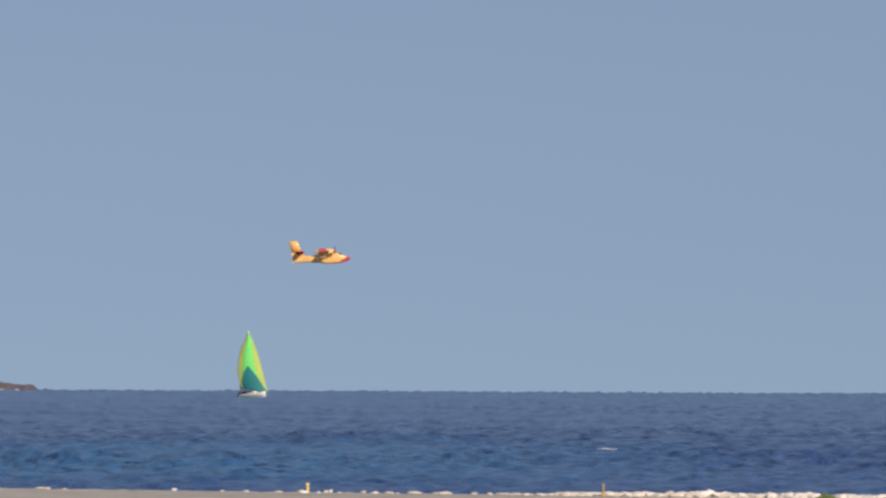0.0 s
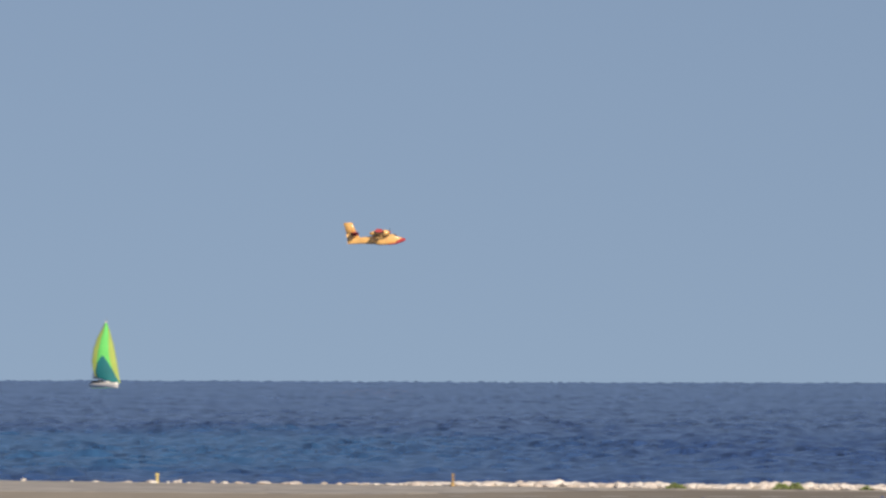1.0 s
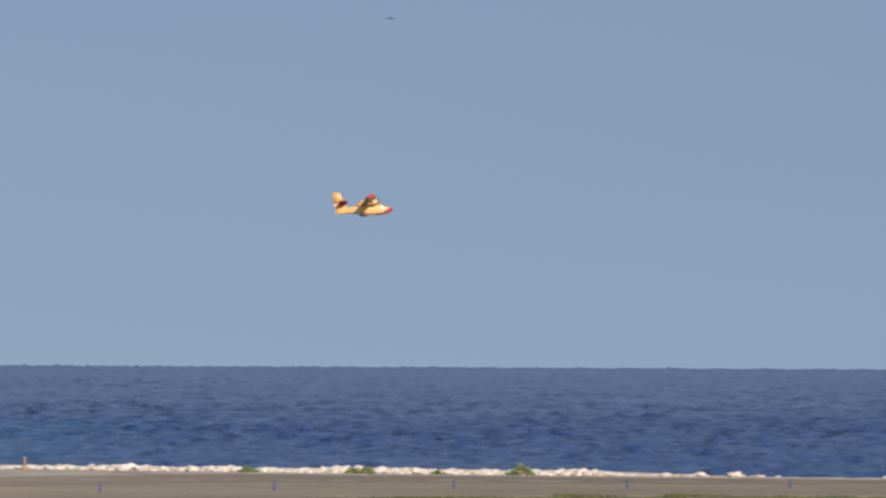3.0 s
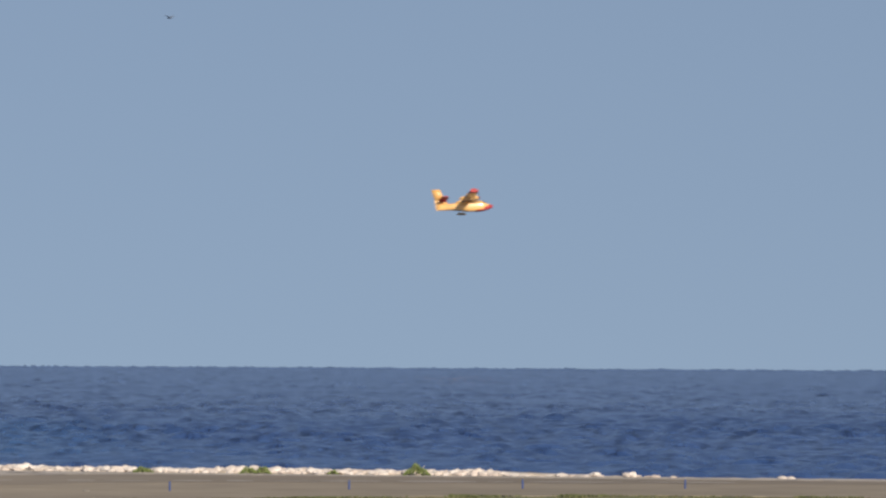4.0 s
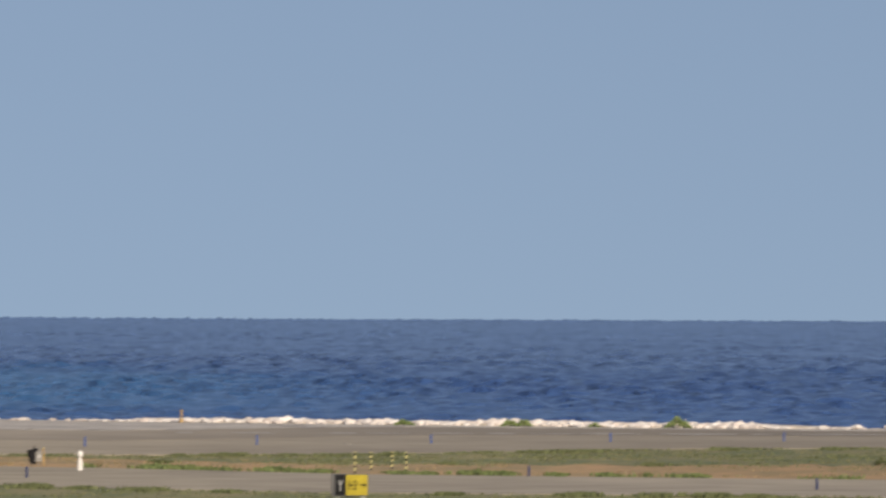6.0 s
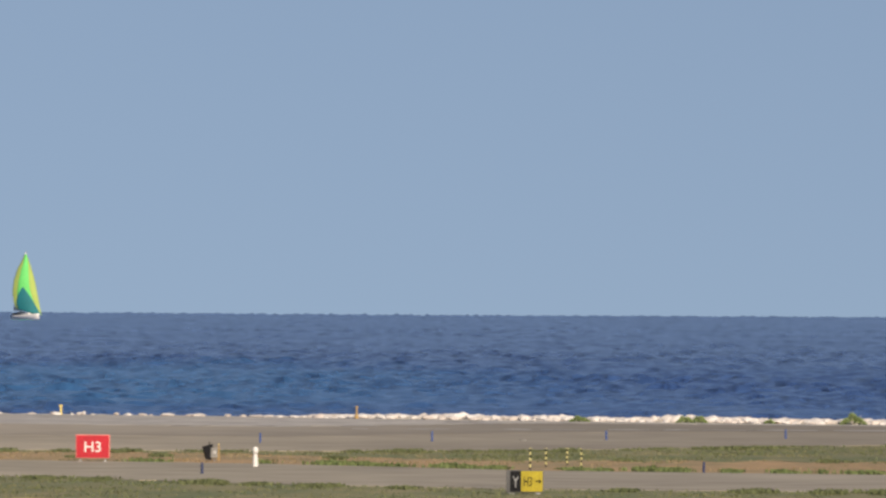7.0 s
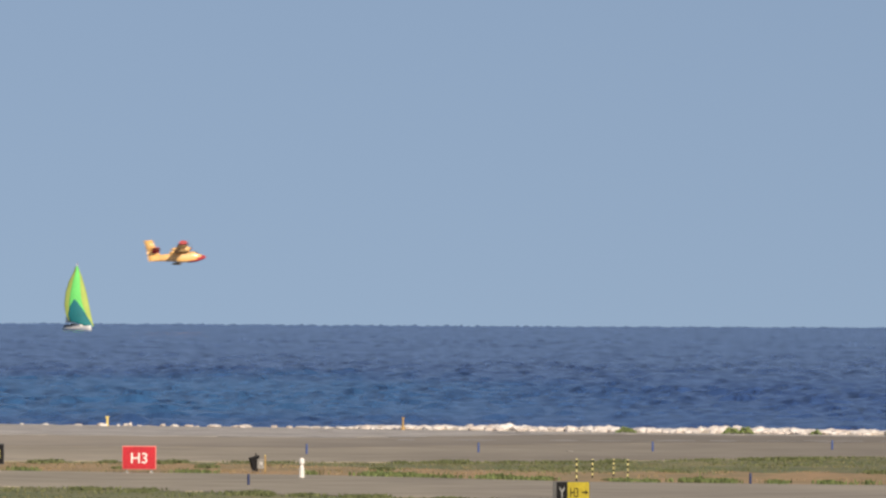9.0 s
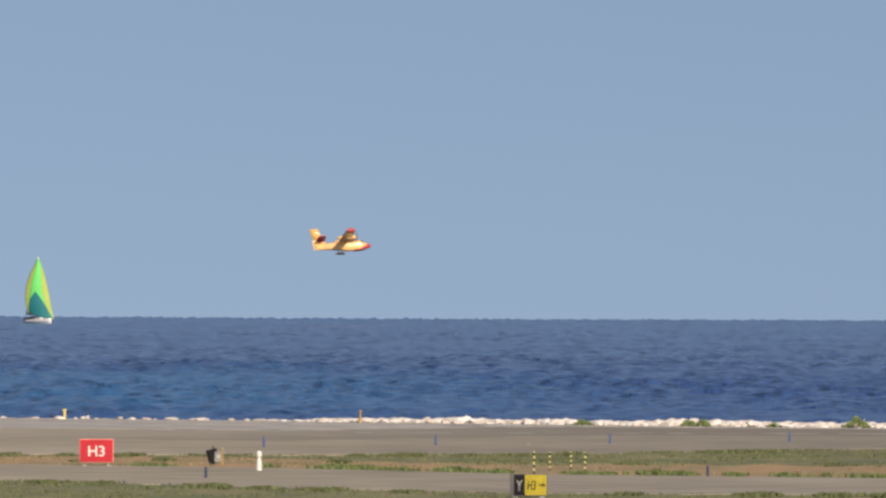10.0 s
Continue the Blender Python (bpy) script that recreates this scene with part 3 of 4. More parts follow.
def patch(x, y, s, o=0.0):
    return max(0.0, min(1.0, 0.5 + 1.6 * noise.noise((x * s, y * s * 0.35, o))))


def turf(x, y, q):
    """How green the verge is: green beyond a wavering middle line, dry before it."""
    mid = float(np.interp(x, (-16, -7, -3.5, 3, 20), (0.92, 0.86, 0.62, 0.52, 0.44))) + 0.28 * noise.noise((x * 0.16, y * 0.03, 4)) + 0.12 * noise.noise((x * 0.6, y * 0.1, 8))
    return max(0.0, min(1.0, 0.5 + (q - mid) * 3.2))


blades("dry_grass", scatter(260, E_VERGE, E_LIGHT, lambda x, y, q: max(0.0, 1 - 1.25 * turf(x, y, q))), 0.01, 0.03, M_DRY, "short sun-dried tan grass on the verge", 1, per=12, spread=0.34, lean=0.9)
blades("olive_grass", scatter(450, E_VERGE, E_LIGHT, lambda x, y, q: 0.10 + 0.8 * turf(x, y, q)), 0.012, 0.04, M_MIX, "olive half-dry grass on the verge", 2, per=12, spread=0.34, lean=0.9)
blades("green_grass", scatter(550, E_VERGE, E_LIGHT, lambda x, y, q: turf(x, y, q) * max(0.04, patch(x, y, 0.2, 8) - 0.2)), 0.015, 0.05, M_LEAF, "green grass tufts along the verge", 3, per=12, spread=0.34, lean=0.9)
blades("edge_weeds", [(x, E_VERGE(x) + rng.uniform(0.2, 1.6), rng.uniform(0.6, 1.5)) for x in rng.uniform(-28, 36, 420) if patch(x, 0, 0.5, 2) > 0.68], 0.05, 0.13, M_WEED, "low green weeds at the taxiway edge", 4, per=12)
blades("far_edge_weeds", [(x, E_LIGHT(x) - rng.uniform(0.1, 2.0), rng.uniform(0.6, 1.5)) for x in rng.uniform(-28, 38, 560) if patch(x, 9, 0.35, 6) > 0.5], 0.02, 0.06, M_LEAF, "dark green weeds where grass meets asphalt", 5, per=12)


def clump(u, v, width, height, material, label, seed):
    """A weed patch of its own: many thin blades round one root."""
    x, y = spot(u, v)
    r = np.random.RandomState(seed)
    ob = blades("weed_clump", [(x + r.normal(0, width * 0.3), y + r.normal(0, 0.9), r.uniform(0.6, 1.2)) for _ in range(int(44 * width))], height * 0.35, height * 0.95, material, label, seed, per=12, spread=0.12, wide=0.035)
    return tagged(ob, label, "weed", "weed clumps on the verge")


def drop(points, u):
    return float(np.interp(u, [p[0] for p in points], [p[1] for p in points]))


for k, (u, w, h) in enumerate(((-186, 0.95, 0.15), (-134, 0.45, 0.13), (-108, 0.45, 0.11), (16, 0.60, 0.16), (60, 0.50, 0.13), (105, 0.55, 0.12), (240, 0.5, 0.10), (292, 0.45, 0.10), (370, 0.75, 0.15), (412, 0.70, 0.14), (520, 0.5, 0.10), (607, 0.60, 0.12), (760, 0.8, 0.11), (-520, 0.5, 0.07))):
    clump(u, drop(VERGE, u) - 2.2, w, h, M_WEED, "bright green weed clump at the edge of the taxiway", 60 + k)
for k, (u, w, h) in enumerate(((-790, 0.5, 0.09), (-762, 0.45, 0.10), (-668, 0.4, 0.09), (-575, 0.5, 0.10), (-548, 0.5, 0.12), (-74, 0.5, 0.11), (-46, 0.6, 0.12), (-148, 0.3, 0.09), (225, 0.7, 0.12), (480, 0.8, 0.09), (530, 0.9, 0.11), (575, 0.8, 0.10), (820, 0.7, 0.09), (1010, 0.6, 0.09))):
    clump(u, drop(LIGHT, u) + 1.6, w, h, M_LEAF, "dark green weed clump where soil meets asphalt", 90 + k)
for k, (u, f, w, h) in enumerate(((-490, 0.45, 0.55, 0.11), (-180, 0.5, 0.5, 0.09), (330, 0.5, 0.5, 0.08), (690, 0.55, 0.6, 0.09), (-640, 0.6, 0.4, 0.06))):
    clump(u, drop(VERGE, u) * f + drop(LIGHT, u) * (1 - f), w, h, M_LEAF, "low dark green weed clump in dry soil", 130 + k)
for k, (u, w, h) in enumerate(((-420, 0.7, 0.12), (-395, 0.5, 0.14), (-600, 0.6, 0.10), (-700, 0.9, 0.10), (-320, 0.6, 0.09), (-210, 0.9, 0.10), (-60, 0.6, 0.08), (330, 0.7, 0.10), (560, 0.9, 0.12), (700, 0.8, 0.12), (790, 0.9, 0.13), (880, 0.6, 0.10))):
    clump(u, drop(TAXI, u) + 2.0, w, h, M_LEAF, "dark green weed clump before the taxiway", 150 + k)
near_edge = lambda x: E_TAXI(x) - 26
blades("near_grass", scatter(450, near_edge, E_TAXI, lambda x, y, q: 0.25 + 0.75 * patch(x, y, 0.2, 3) * (1.2 - q)), 0.012, 0.04, M_MIX, "olive dry grass before the taxiway", 6, per=12, spread=0.34, lean=0.9)
blades("near_green_grass", scatter(600, near_edge, E_TAXI, lambda x, y, q: max(0.04, patch(x, y, 0.16, 12) - 0.25 + (0.6 if q > 0.72 else 0))), 0.015, 0.06, M_LEAF, "green grass before the taxiway", 7, per=12, spread=0.34, lean=0.9)


def bush(u, v, width, height, label, seed, name="bush", material=None):
    """Low shrub: short stems and a crown of small leaves."""
    x, y = spot(u, v)
    r = np.random.RandomState(seed)
    s = empty(name, pose(x, y, 0), label, "bush", "bushes by the shore")
    bm = bmesh.new()
    for i in range(9):
        a = r.uniform(0, 6.28)
        d = Vector((math.cos(a) * width * 0.3, math.sin(a) * 0.25, height * 0.8))
        q = d.to_track_quat("Z", "Y").to_matrix().to_4x4()
        cyl(0.02, 0.006, -0.05, d.length, 6, bm, q)
    part("stem", bm, M_BANK, s)
    vs, fs = [], []
    for _ in range(int(520 * max(0.5, width))):
        px = r.uniform(-1, 1)
        prof = (1 - abs(px) ** 1.8) * (0.86 + 0.14 * math.sin(px * 6 + seed))
        pz = prof * height * r.uniform(0.08, 1.0) ** 0.7
        c = Vector((px * width / 2, r.normal(0, 0.22), pz + 0.02))
        e = Euler((r.uniform(0, 6), r.uniform(0, 6), r.uniform(0, 6))).to_matrix()
        l, w = r.uniform(0.04, 0.09), r.uniform(0.018, 0.035)
        i = len(vs)
        vs += [tuple(c + e @ Vector(p)) for p in ((-l, 0, 0), (0, w, 0.01), (l, 0, 0), (0, -w, 0.01))]
        fs.append((i, i + 1, i + 2, i + 3))
    me = bpy.data.meshes.new("crown")
    me.from_pydata(vs, [], fs)
    me.materials.append(material or M_BUSH)
    c = new("crown", me)
    c.parent = s
    return s


bush(734, 213.5, 1.15, 0.50, "dense green bush among pale rocks at the shore", 21)
bush(249, 210.5, 0.85, 0.24, "low pale green bush in a gap of the rocks", 22)
bush(436, 211.8, 0.75, 0.30, "low green bush before the pale rocks", 23)
bush(462, 211.8, 0.65, 0.33, "low green bush before the pale rocks", 24)
bush(586, 212.3, 0.45, 0.18, "small green bush before the pale rocks", 25)
bush(1096, 276, 0.42, 0.24, "small dark green bush in the dry grass", 26, material=M_LEAF)


# ---- rocks along the shore ----
def rock_mesh(seed):
    bm = bmesh.new()
    bmesh.ops.create_icosphere(bm, subdivisions=2, radius=0.5)
    for v in bm.verts:
        n1 = noise.noise(v.co * 1.7 + Vector((seed * 7.1, 0, 0)))
        n2 = noise.noise(v.co * 4.0 + Vector((0, seed * 3.3, 0)))
        v.co *= 1 + 0.42 * n1 + 0.26 * n2
        v.co.z = max(v.co.z, -0.30)
    me = bpy.data.meshes.new("boulder")
    bm.to_mesh(me)
    bm.free()
    me.materials.append(M_ROCK)
    return me


ROCKS = [rock_mesh(i) for i in range(9)]
riprap = empty("riprap", pose(0, 0, 0), "row of pale limestone boulders along the shore", "rocks", kind="structure")
rng = np.random.RandomState(31)


def boulder(u, v, w, h, back=0.0):
    x, y = spot(u, v)
    ob = new("boulder", ROCKS[rng.randint(9)])
    ob.parent = riprap
    k = 1 / 0.8
    ob.matrix_local = Matrix.Translation((x, y + back, h * 0.36)) @ Euler((0, 0, rng.uniform(0, 6.28))).to_matrix().to_4x4() @ Matrix.Diagonal((w * k * 0.85, w * k * 0.85, h * k, 1))


def crest(u):
    """Height of the boulder row above the ground."""
    h = 0.27 + 0.08 * noise.noise((u * 0.013, 0.5, 0)) + 0.06 * noise.noise((u * 0.05, 2.5, 0))
    if u > 860:
        h -= 0.19 * min(1, (u - 860) / 110)
    if u < -30:
        h -= 0.08
    return max(0.10, h)


shore_v = lambda u: float(np.interp(u, [p[0] for p in SHORE], [p[1] for p in SHORE]))
u = -221.0
while u < 1062:
    h = crest(u) * rng.uniform(0.8, 1.12)
    w = rng.uniform(0.34, 0.72)
    if not (238 < u < 262):
        boulder(u, shore_v(u) - 0.3, w, h, rng.uniform(-0.1, 0.5))
        if rng.uniform() < 0.45:
            boulder(u + rng.uniform(-8, 8), shore_v(u) - 0.3, w * 0.6, h * 0.55, rng.uniform(-0.8, -0.4))
    u += w * 40 * 0.42
LEFT_STONES = ((-1143, 0.45, 0.14), (-1130, 0.3, 0.12), (-1100, 0.2, 0.08), (-905, 0.22, 0.18), (-820, 0.16, 0.10), (-778, 0.3, 0.10), (-720, 0.32, 0.10), (-680, 0.45, 0.17), (-649, 0.16, 0.10),
                (-636, 0.25, 0.16), (-628, 0.16, 0.22), (-612, 0.2, 0.08), (-571, 0.25, 0.16), (-550, 0.36, 0.13), (-524, 0.4, 0.13), (-509, 0.16, 0.08), (-480, 0.6, 0.17), (-440, 0.5, 0.13), (-425, 0.55, 0.17),
                (-373, 0.28, 0.15), (-346, 0.28, 0.13), (-322, 0.7, 0.14), (-300, 0.6, 0.12), (-279, 0.6, 0.12), (-255, 0.5, 0.13), (-238, 0.4, 0.14))
RIGHT_STONES = ((1110, 0.42, 0.26), (1118, 0.40, 0.28), (1128, 0.3, 0.14), (1146, 0.4, 0.10), (1157, 0.5, 0.15), (1190, 0.3, 0.10), (1385, 0.45, 0.16), (1400, 0.3, 0.12), (1052, 0.5, 0.28))
for u, w, h in LEFT_STONES + RIGHT_STONES:
    boulder(u, shore_v(u) - 0.2, w, h * 0.85, 0.2)


# ---- flying boats ----
def section(x, z0, z1, wid, flat=0.5, n=20):
    """Hull ring at x: keel at z0, roof at z1."""
    pts = []
    for i in range(n):
        a = 2 * math.pi * i / n
        c, s = math.cos(a), math.sin(a)
        ex = 0.5
        yy = wid / 2 * math.copysign(abs(c) ** ex, c)
        zz = (z0 + z1) / 2 + (z1 - z0) / 2 * math.copysign(abs(s) ** (ex if s > 0 else 1.0), s)
        pts.append((x, yy, zz))
    return pts


def wing_slab(y0, y1, x_le0, x_te0, x_le1, x_te1, z0, z1, thick0, thick1):
    def ring(y, le, te, z, th):
        c = le - te
        prof = ((0, 0), (0.05, 0.45), (0.2, 0.9), (0.4, 1.0), (0.7, 0.6), (1, 0.05), (0.7, -0.25), (0.4, -0.45), (0.2, -0.45), (0.05, -0.3))
        return [(le - c * a, y, z + th * 0.5 * b) for a, b in prof]
    return loft([ring(y0, x_le0, x_te0, z0, thick0), ring(y1, x_le1, x_te1, z1, thick1)])


def fin_slab(x_le0, x_te0, z0, x_le1, x_te1, z1, th):
    def ring(le, te, z, t):
        c = le - te
        prof = ((0, 0), (0.08, 0.7), (0.35, 1.0), (1, 0.1), (1, -0.1), (0.35, -1.0), (0.08, -0.7))
        return [(le - c * a, t * b / 2, z) for a, b in prof]
    return loft([ring(x_le0, x_te0, z0, th), ring((x_le0 * .35 + x_le1 * .65), (x_te0 * .35 + x_te1 * .65), z0 * .35 + z1 * .65, th * 0.8), ring(x_le1, x_te1, z1, th * 0.5)])


def flying_boat(label):
    p = empty("flying_boat", Matrix.Identity(4), label, "aircraft", "yellow flying boats")
    st = ((8.7, 1.55, 1.75, 0.25), (8.3, 1.12, 2.0, 1.1), (7.4, 0.75, 2.32, 1.8), (6.3, 0.40, 2.7, 2.3), (5.4, 0.2, 3.35, 2.55), (4.6, 0.08, 3.62, 2.6), (2.5, 0.0, 3.6, 2.6), (0.5, 0.0, 3.5, 2.6),
          (-1.0, 0.05, 3.4, 2.6), (-1.2, 0.30, 3.35, 2.55), (-3.5, 0.45, 3.1, 2.3), (-6.0, 0.7, 2.9, 1.8), (-8.5, 0.70, 2.85, 1.2), (-10.1, 0.72, 2.8, 0.6), (-10.8, 0.9, 2.6, 0.2))
    body = part("fuselage", loft([section(*q) for q in st]), M_AIR_YELLOW, p, "yellow boat hull fuselage", True)
    part("nose_cone", loft([section(8.82, 1.5, 1.75, 0.25), section(8.4, 0.98, 2.06, 1.1), section(7.5, 0.66, 2.26, 1.90), section(6.6, 0.42, 1.75, 2.34), section(5.6, 0.2, 1.25, 2.58)]), M_AIR_RED, p, "red nose", True)
    part("hull_stripe", loft([section(6.9, 0.46, 1.0, 2.2), section(5.2, 0.10, 0.62, 2.62), section(3.6, 0.0, 0.36, 2.60), section(2.6, 0.03, 0.22, 2.5)]), M_AIR_RED, p, "red chine stripe", True)
    part("cockpit_window", loft([section(6.05, 2.2, 2.98, 2.2), section(5.45, 2.5, 3.42, 2.44), section(4.9, 2.7, 3.60, 2.4)]), M_GLASS, p, "dark cockpit glazing")
    part("fin_fillet", fin_slab(-6.6, -9.7, 2.7, -7.5, -10.0, 4.0, 0.5), M_AIR_YELLOW, p, "yellow fin root", True)
    part("fin_band", fin_slab(-7.0, -9.6, 3.5, -7.8, -9.9, 4.9, 0.56), M_AIR_RED, p, "red band across the fin root", True)
    part("fin", fin_slab(-7.7, -11.3, 4.2, -9.2, -12.2, 8.1, 0.50), M_AIR_YELLOW, p, "tall yellow fin", True)
    part("rudder", fin_slab(-9.5, -11.0, 0.75, -9.6, -11.4, 4.35, 0.34), M_AIR_YELLOW, p, "yellow rudder")
    for sg in (-1, 1):
        part("tailplane", wing_slab(sg * 0.1, sg * 5.4, -6.9, -10.0, -7.4, -9.8, 4.25, 4.40, 0.55, 0.36), M_AIR_RED, p, "red tailplane")
        part("wing", wing_slab(0, sg * 11.2, 1.7, -1.95, 1.7, -1.95, 3.85, 4.06, 0.62, 0.55), M_AIR_YELLOW, p, "straight yellow high wing")
        part("wing_tip", wing_slab(sg * 11.2, sg * 14.3, 1.7, -1.95, 1.3, -1.5, 4.06, 4.15, 0.56, 0.40), M_AIR_RED, p, "red outer wing panel")
        plate = ((1.25, 3.95), (1.0, 4.5), (0.4, 4.85), (-0.6, 4.92), (-1.4, 4.65), (-1.65, 4.1), (-1.2, 3.72), (0.4, 3.6))
        part("end_plate", loft([[(x, sg * y, z) for x, z in plate] for y in (14.28, 14.40)]), M_AIR_RED, p, "red wingtip end plate")
        part("float", loft([[(x, sg * 11.6 + y * 0.45 * k, 1.75 + z * 0.42 * k - (0.1 if x > 1 else 0)) for y, z in ((-1, 0.4), (-0.6, 1), (0.6, 1), (1, 0.4), (0, -1))] for x, k in ((1.7, 0.12), (1.2, 0.75), (0.2, 1.0), (-1.0, 0.8), (-1.9, 0.15))]), M_STRUT, p, "yellow wing float", True)
        bm = bmesh.new()
        for sx in (0.5, -0.7):
            box(sx - 0.14, sx + 0.14, sg * 11.6 - 0.06, sg * 11.6 + 0.06, 2.05, 3.95, 0, bm)
        part("float_strut", bm, M_STRUT, p, "pair of float struts")
        nac = [(3.35, 0.35), (3.1, 0.75), (2.4, 1.0), (1.0, 1.1), (-1.0, 0.95), (-2.6, 0.55), (-3.4, 0.15)]
        part("engine_nacelle", loft([[(x, sg * 3.05 + 0.72 * k * math.cos(a), 4.05 + 0.90 * k * math.sin(a)) for a in [i * math.pi / 8 for i in range(16)]] for x, k in nac]), M_AIR_YELLOW, p, "yellow engine nacelle", True)
        part("exhaust", cyl(0.16, 0.16, 0, 0.7, 10, m=pose(1.6, sg * 3.75, 4.3, 0, -100, 0)), M_PROP, p, "sooty exhaust pipe")
        pr = empty("propeller", pose(3.5, sg * 3.05, 4.15), "", "")
        pr.parent = p
        part("spinner", cyl(0.34, 0.05, 0, 0.55, 14, m=pose(-0.12, 0, 0, 0, 90, 0)), M_AIR_RED, pr)
        for b in range(4):
            bm = loft([[(-0.05, -0.1, 0.2), (0.05, -0.1, 0.2), (0.05, 0.1, 0.2), (-0.05, 0.1, 0.2)], [(-0.07, -0.17, 1.0), (0.03, -0.17, 1.0), (0.07, 0.17, 1.0), (-0.03, 0.17, 1.0)], [(-0.02, -0.12, 1.97), (0.02, -0.12, 1.97), (0.02, 0.12, 1.97), (-0.02, 0.12, 1.97)]])
            bmesh.ops.rotate(bm, verts=bm.verts, cent=(0, 0, 0), matrix=Matrix.Rotation(b * math.pi / 2, 3, "X"))
            part("blade", bm, M_PROP, pr)
    return p


first_boat = flying_boat("yellow and red twin-propeller flying boat banking over the sea")
second_boat = flying_boat("yellow and red twin-propeller flying boat following the first")


# ---- sailing yacht ----
def yacht():
    s = empty("sailing_yacht", Matrix.Identity(4), "white sailing yacht under a green and teal spinnaker", "sailboat")
    L = 14.0
    rings = []
    for i in range(15):
        q = i / 14
        x = -L / 2 + L * q
        b = 2.05 * (math.sin(math.pi * min(1, q * 0.62 + 0.30)) ** 0.9) * (1 if q < 0.9 else max(0.06, 1 - ((q - 0.9) / 0.1) ** 1.5 * 0.94))
        top = 1.35 + 0.45 * q * q
        keel = -0.45 + 0.5 * max(0, q - 0.75) * 3
        rings.append([(x, -b, top), (x, -b * 0.96, top * 0.5), (x, -b * 0.6, keel * 0.4), (x, 0, keel), (x, b * 0.6, keel * 0.4), (x, b * 0.96, top * 0.5), (x, b, top), (x, 0, top + 0.08)])
    hull_yaw = pose(0, 0, 0, 0, 0, -50)
    part("hull", loft(rings), M_HULL, s, "white yacht hull", True).matrix_local = hull_yaw
    part("cabin", box(-2.2, 2.4, -1.1, 1.1, 1.5, 2.15, 0.2), M_HULL, s).matrix_local = hull_yaw
    part("sprayhood", box(-3.6, -2.3, -1.2, 1.2, 1.5, 2.6, 0.3), M_HOUSING, s, "grey sprayhood").matrix_local = hull_yaw
    part("pushpit", box(-6.7, -5.4, -1.3, 1.3, 1.4, 2.2, 0.1), M_HOUSING, s, "grey stern rail and gear").matrix_local = hull_yaw
    part("mast", cyl(0.14, 0.07, 1.4, 23.5, 12, m=Matrix.Translation((0.2, 1.0, 0))), M_STEEL, s)
    part("boom", cyl(0.09, 0.09, 0, 5.2, 10, m=pose(0.2, 1.0, 2.9, 0, -90, -20)), M_STEEL, s)

    def edges(v):
        left = np.interp(v, (0, 0.12, 0.3, 0.52, 0.72, 0.88, 1), (-3.3, -4.3, -4.7, -4.2, -2.9, -1.2, -0.15))
        right = np.interp(v, (0, 0.12, 0.3, 0.55, 0.8, 1), (5.2, 4.7, 4.0, 3.0, 1.6, 0.15))
        bot = np.interp(v, (0, 1), (2.5, 22.6))
        return float(left), float(right), float(bot)

    def surf(a, v):
        l, r, z = edges(v)
        bulge = 1.7 * math.sin(math.pi * min(1, max(0, a))) ** 0.8 * (0.35 + 0.65 * math.sin(math.pi * min(1, v * 0.85 + 0.12)))
        sag = (0.9 * (1 - a) - 1.5 * a) * (1 - v) ** 2
        return (l + (r - l) * a, -1.2 - bulge, z + sag)

    def cloth(name, a0, a1, v0, v1, material, label, push=0.0, na=10, nv=26):
        bm = bmesh.new()
        g = []
        for j in range(nv + 1):
            v = v0 + (v1 - v0) * j / nv
            row = []
            for i in range(na + 1):
                lo, hi = (a0(v) if callable(a0) else a0), (a1(v) if callable(a1) else a1)
                x, y, z = surf(lo + (hi - lo) * i / na, v)
                row.append(bm.verts.new((x, y - push, z)))
            g.append(row)
        for j in range(nv):
            for i in range(na):
                bm.faces.new((g[j][i], g[j][i + 1], g[j + 1][i + 1], g[j + 1][i]))
        ob = part(name, bm, material, s, label, True)
        sol = ob.modifiers.new("thickness", "SOLIDIFY")
        sol.thickness = 0.02
        return ob

    cl = lambda v: 0.11 + 0.22 * v
    cr = lambda v: 0.97 - 0.25 * math.sin(math.pi * v ** 0.9)
    cloth("spinnaker_edge", 0.0, cl, 0, 0.985, M_SAIL_LIME, "yellow-green spinnaker panel")
    cloth("spinnaker_centre", cl, cr, 0, 0.985, M_SAIL_GREEN, "bright green spinnaker panel")
    cloth("spinnaker_edge", cr, 1.0, 0, 0.985, M_SAIL_LIME, "yellow-green spinnaker panel")
    ta = lambda v: 0.06 + 0.35 * (v / 0.42) ** 2.0
    tb = lambda v: 1.0 - 0.44 * (v / 0.42) - 0.13 * (v / 0.42) ** 5
    cloth("spinnaker_foot", ta, tb, 0, 0.42, M_SAIL_TEAL, "teal lower spinnaker panel", 0.06, 14, 16)
    cloth("spinnaker_head", 0.0, 1.0, 0.972, 1.0, M_SAIL_WHITE, "white head of the spinnaker", 0.06)
    bm = loft([[(0.2, 1.0, 3.0), (-4.6, 1.9, 3.0), (-4.6, 1.95, 3.0)], [(0.2, 1.0, 12), (-3.2, 1.6, 12), (-3.2, 1.65, 12)], [(0.2, 1.0, 22.8), (-0.2, 1.1, 22.8), (-0.2, 1.15, 22.8)]])
    part("mainsail", bm, M_SAIL_WHITE, s, "white mainsail")
    return s


boat = yacht()
boat.scale = (1.05, 1.0, 1.055)


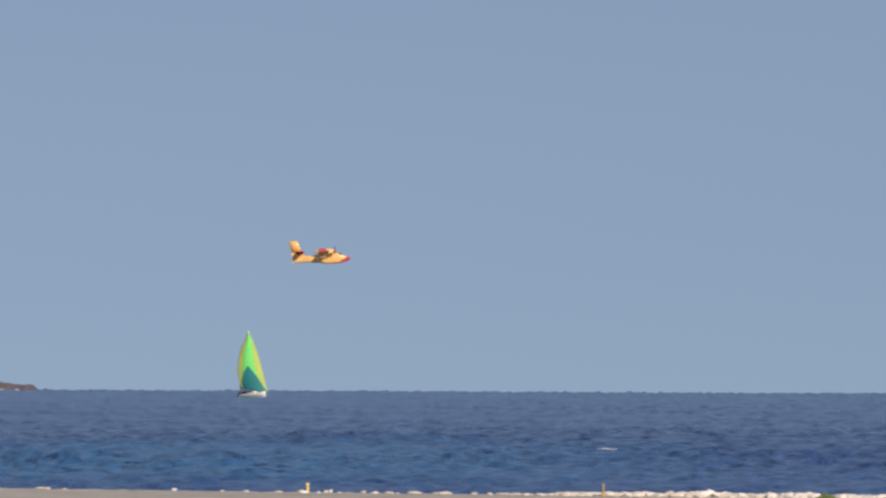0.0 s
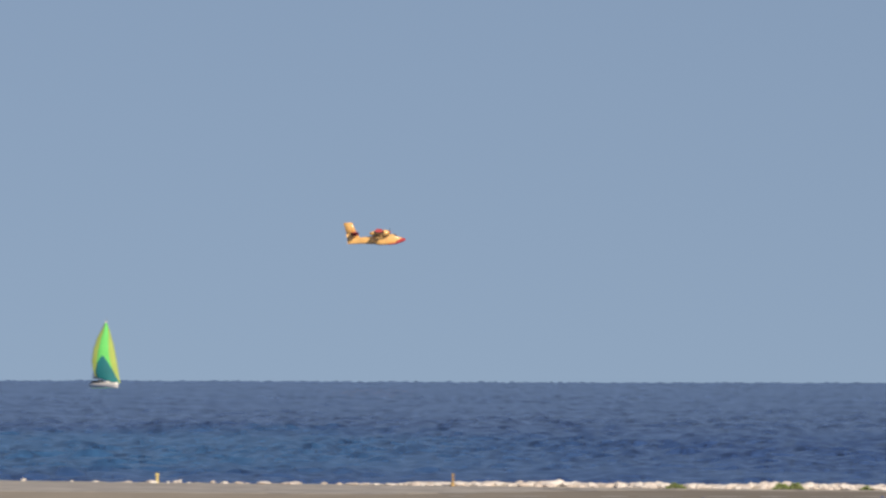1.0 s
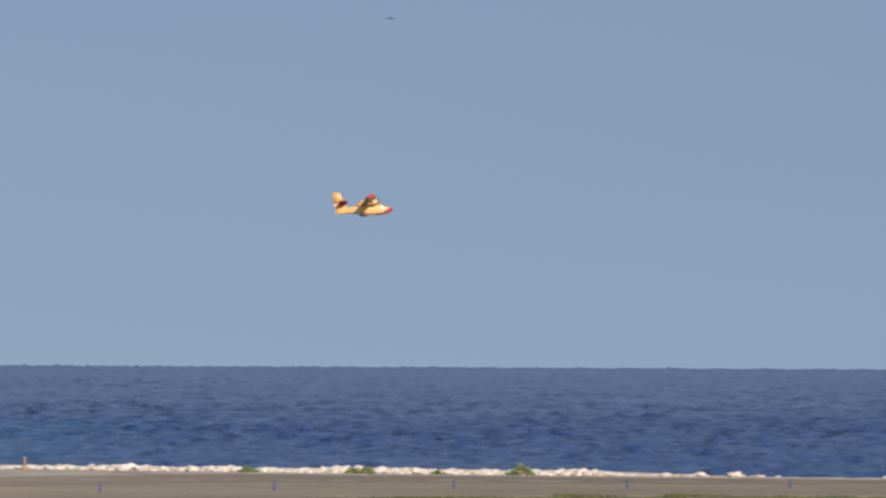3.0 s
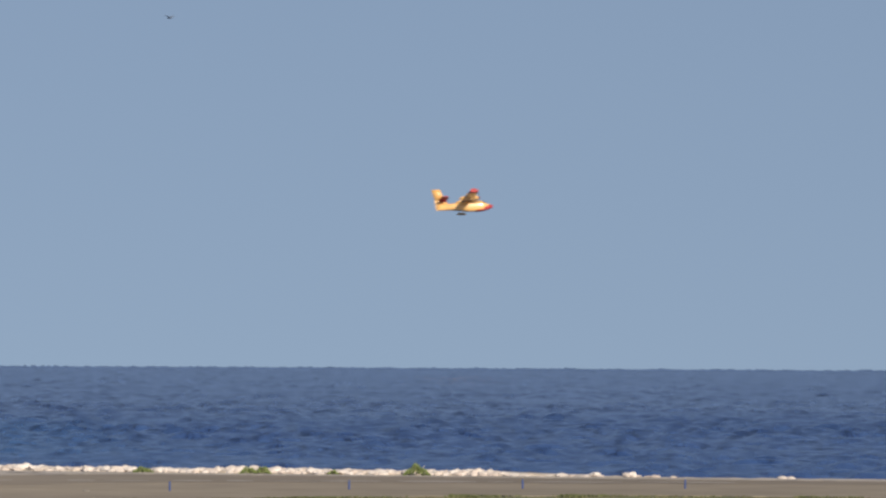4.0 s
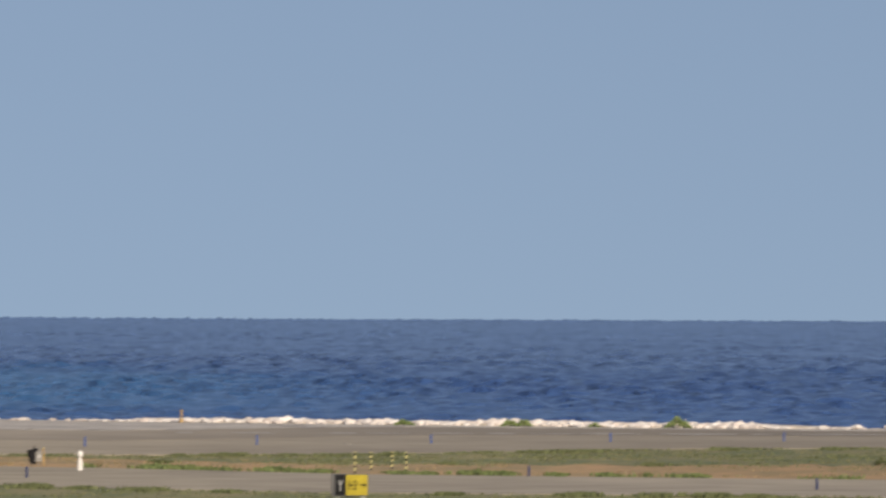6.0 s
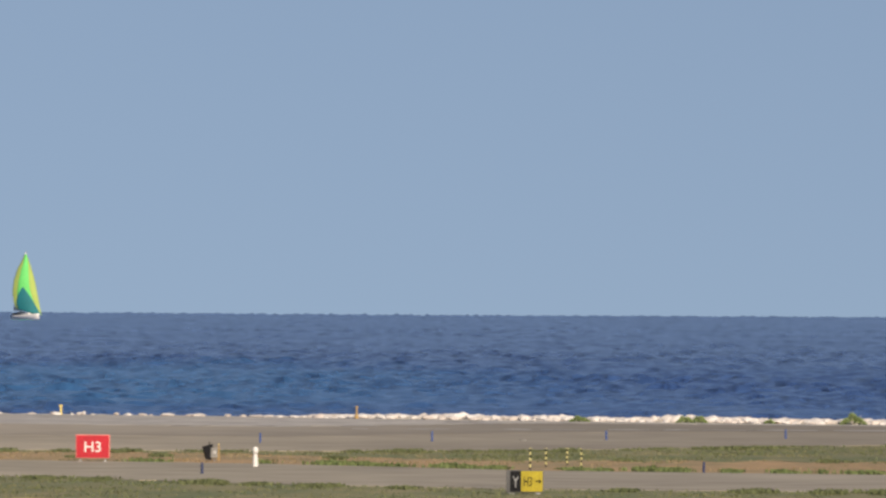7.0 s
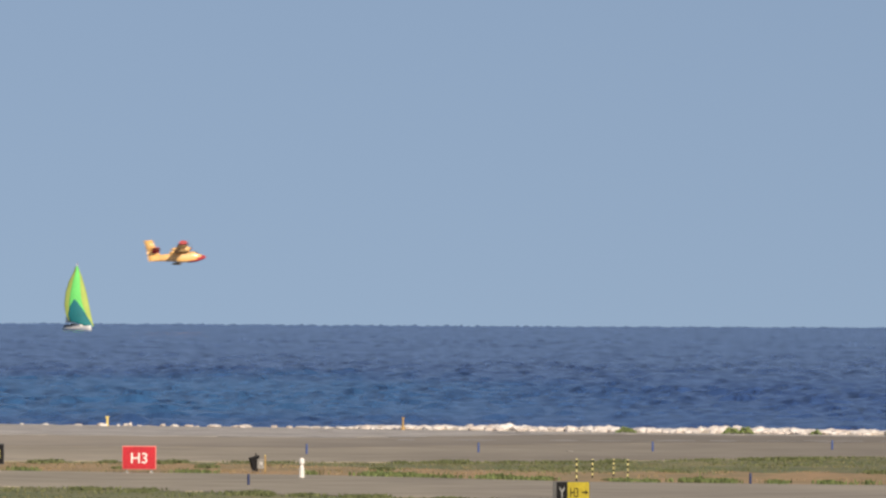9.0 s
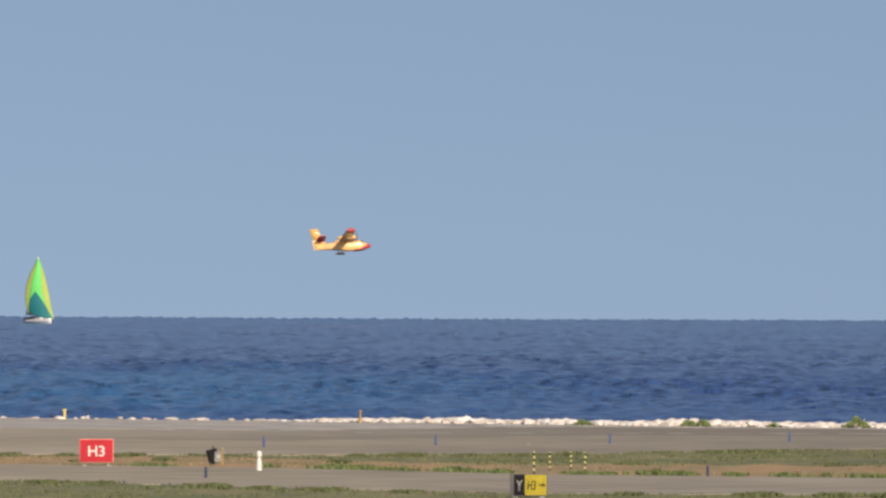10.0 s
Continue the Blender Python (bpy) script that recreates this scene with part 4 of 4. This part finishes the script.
# ---- gull ----
gull = empty("gull", Matrix.Identity(4), "distant grey gull in flight", "bird")
part("body", loft([[(x, 0.09 * k * math.cos(a), 0.08 * k * math.sin(a)) for a in [i * math.pi / 5 for i in range(10)]] for x, k in ((-0.32, 0.3), (-0.2, 0.7), (0.0, 1.0), (0.16, 0.8), (0.24, 0.55), (0.31, 0.5), (0.36, 0.1))]), M_GULL, gull, "", True)
gull_wings = []
for sg in (-1, 1):
    bm = loft([[(0.12, 0, 0.0), (0.02, 0, 0.04), (-0.12, 0, 0.0)], [(0.16, sg * 0.35, 0.05), (0.06, sg * 0.35, 0.08), (-0.08, sg * 0.35, 0.05)], [(0.02, sg * 0.72, 0.0), (-0.03, sg * 0.72, 0.015), (-0.08, sg * 0.72, 0.0)]])
    gull_wings.append((sg, part("wing", bm, M_GULL, gull, "pointed grey wing")))
gull.scale = (1.5, 1.5, 1.5)
part("tail", loft([[(-0.28, -0.05, 0), (-0.28, 0.05, 0), (-0.28, 0, 0.02)], [(-0.46, -0.1, 0), (-0.46, 0.1, 0), (-0.46, 0, 0.01)]]), M_GULL, gull)


# ---- movement ----
def fly(ob, u_rows, v_rows, d, attitude, times, mark=2.8):
    """Flight at distance d; attitude: rows of seconds, bank, turn."""
    rows = []
    for t in times:
        u = float(np.interp(t, [q[0] for q in u_rows], [q[1] for q in u_rows]))
        v = float(np.interp(t, [q[0] for q in v_rows], [q[1] for q in v_rows]))
        bank = float(np.interp(t, [q[0] for q in attitude], [q[1] for q in attitude]))
        turn = float(np.interp(t, [q[0] for q in attitude], [q[2] for q in attitude]))
        r = pose(0, 0, 0, -bank, -2.5, turn)
        place = Vector(aloft(u, v, d)) - r @ Vector((-1.0, 0, mark))
        rows.append((t, Matrix.Translation(place) @ r))
    walk(ob, rows)


def motions():
    steps = [i * 0.5 for i in range(21)]
    fly(first_boat, ((0, -645), (0.5, -472), (1, -281), (1.5, -104), (2, 83), (2.5, 261.5), (3, 453.5), (3.2, 526), (4.3, 925), (4.5, 999), (5, 1190), (5.3, 1300), (10, 3020)), ((0, -217), (1, -233.5), (2, -248), (3.2, -263), (4.3, -271), (5.3, -281), (10, -320)), 3190.0, ((0, 1, 0), (1, 2, 1), (2, 5, 2), (2.5, 7, 4), (3.2, 9, 6), (4.3, 13, 9.3), (5.3, 14, 9.5), (10, 16, 14)), steps)
    fly(second_boat, ((0, -3840), (8, -911), (8.2, -838), (8.5, -735), (9, -546.5), (9.5, -368.5), (10, -178)), ((0, -60), (7, -96), (8.2, -100), (9, -104.5), (10, -113.5)), 3190.0, ((0, 4, 0), (8.2, 9, 6), (9, 10.5, 8), (10, 12.5, 10)), steps, 3.5)
    for plane in (first_boat, second_boat):
        for pr in [c for c in plane.children if c.name.startswith("propeller")]:
            at = pr.location.copy()
            walk(pr, [(i * 0.1, Matrix.Translation(at) @ Euler((radians(77 * i), 0, 0)).to_matrix().to_4x4()) for i in range(101)])
    d = 3350.0
    lean = ((0, -4.2), (0.5, -2.4), (1, 0.3), (1.5, 1.8), (2, 2.0), (3, -0.6), (4, -3.4), (5, -0.6), (6, 1.6), (7, -1.2), (7.6, -3.2), (8, -4.0), (8.5, -3.4), (9, -1.9), (9.5, -0.3), (10, -0.8))
    walk(boat, [(t, Matrix.Translation(((-765.5 + 5.1 * t) * d / F, d, SEA + 0.12 * math.sin(1.9 * t))) @ pose(0, 0, 0, 0.4 * math.sin(2.3 * t), r, 0)) for t, r in lean])
    g = 1270.0
    walk(gull, [(t, Matrix.Translation(aloft(702 - 205 * (t - 2), v, g)) @ pose(0, 0, 0, 0, 0, 130)) for t, v in ((0, -618), (2, -609), (2.5, -604), (3.2, -594), (4.3, -595), (4.5, -597), (5.2, -593), (10, -586))])
    for sg, wing in gull_wings:
        walk(wing, [(i * 0.1, pose(0, 0, 0.02, sg * (-6 - 26 * math.cos(i * 0.1 * 2 * math.pi * 2.6)), 0, 0)) for i in range(101)])
    walk(water, [(0, pose(0, -8, SEA)), (5, pose(5, -20, SEA)), (10, pose(10, -32, SEA))])
    # a crest breaks, then the foam sinks back into the wave
    for foam, x, y, peak, top in whitecaps:
        walk(foam, [(t, pose(x - t, y + 8 + 2.4 * t, top - 0.75 * min(1.0, max(0.0, abs(t - peak) - 0.3) / 0.7))) for t in [0.25 * k for k in range(41)]])


motions()
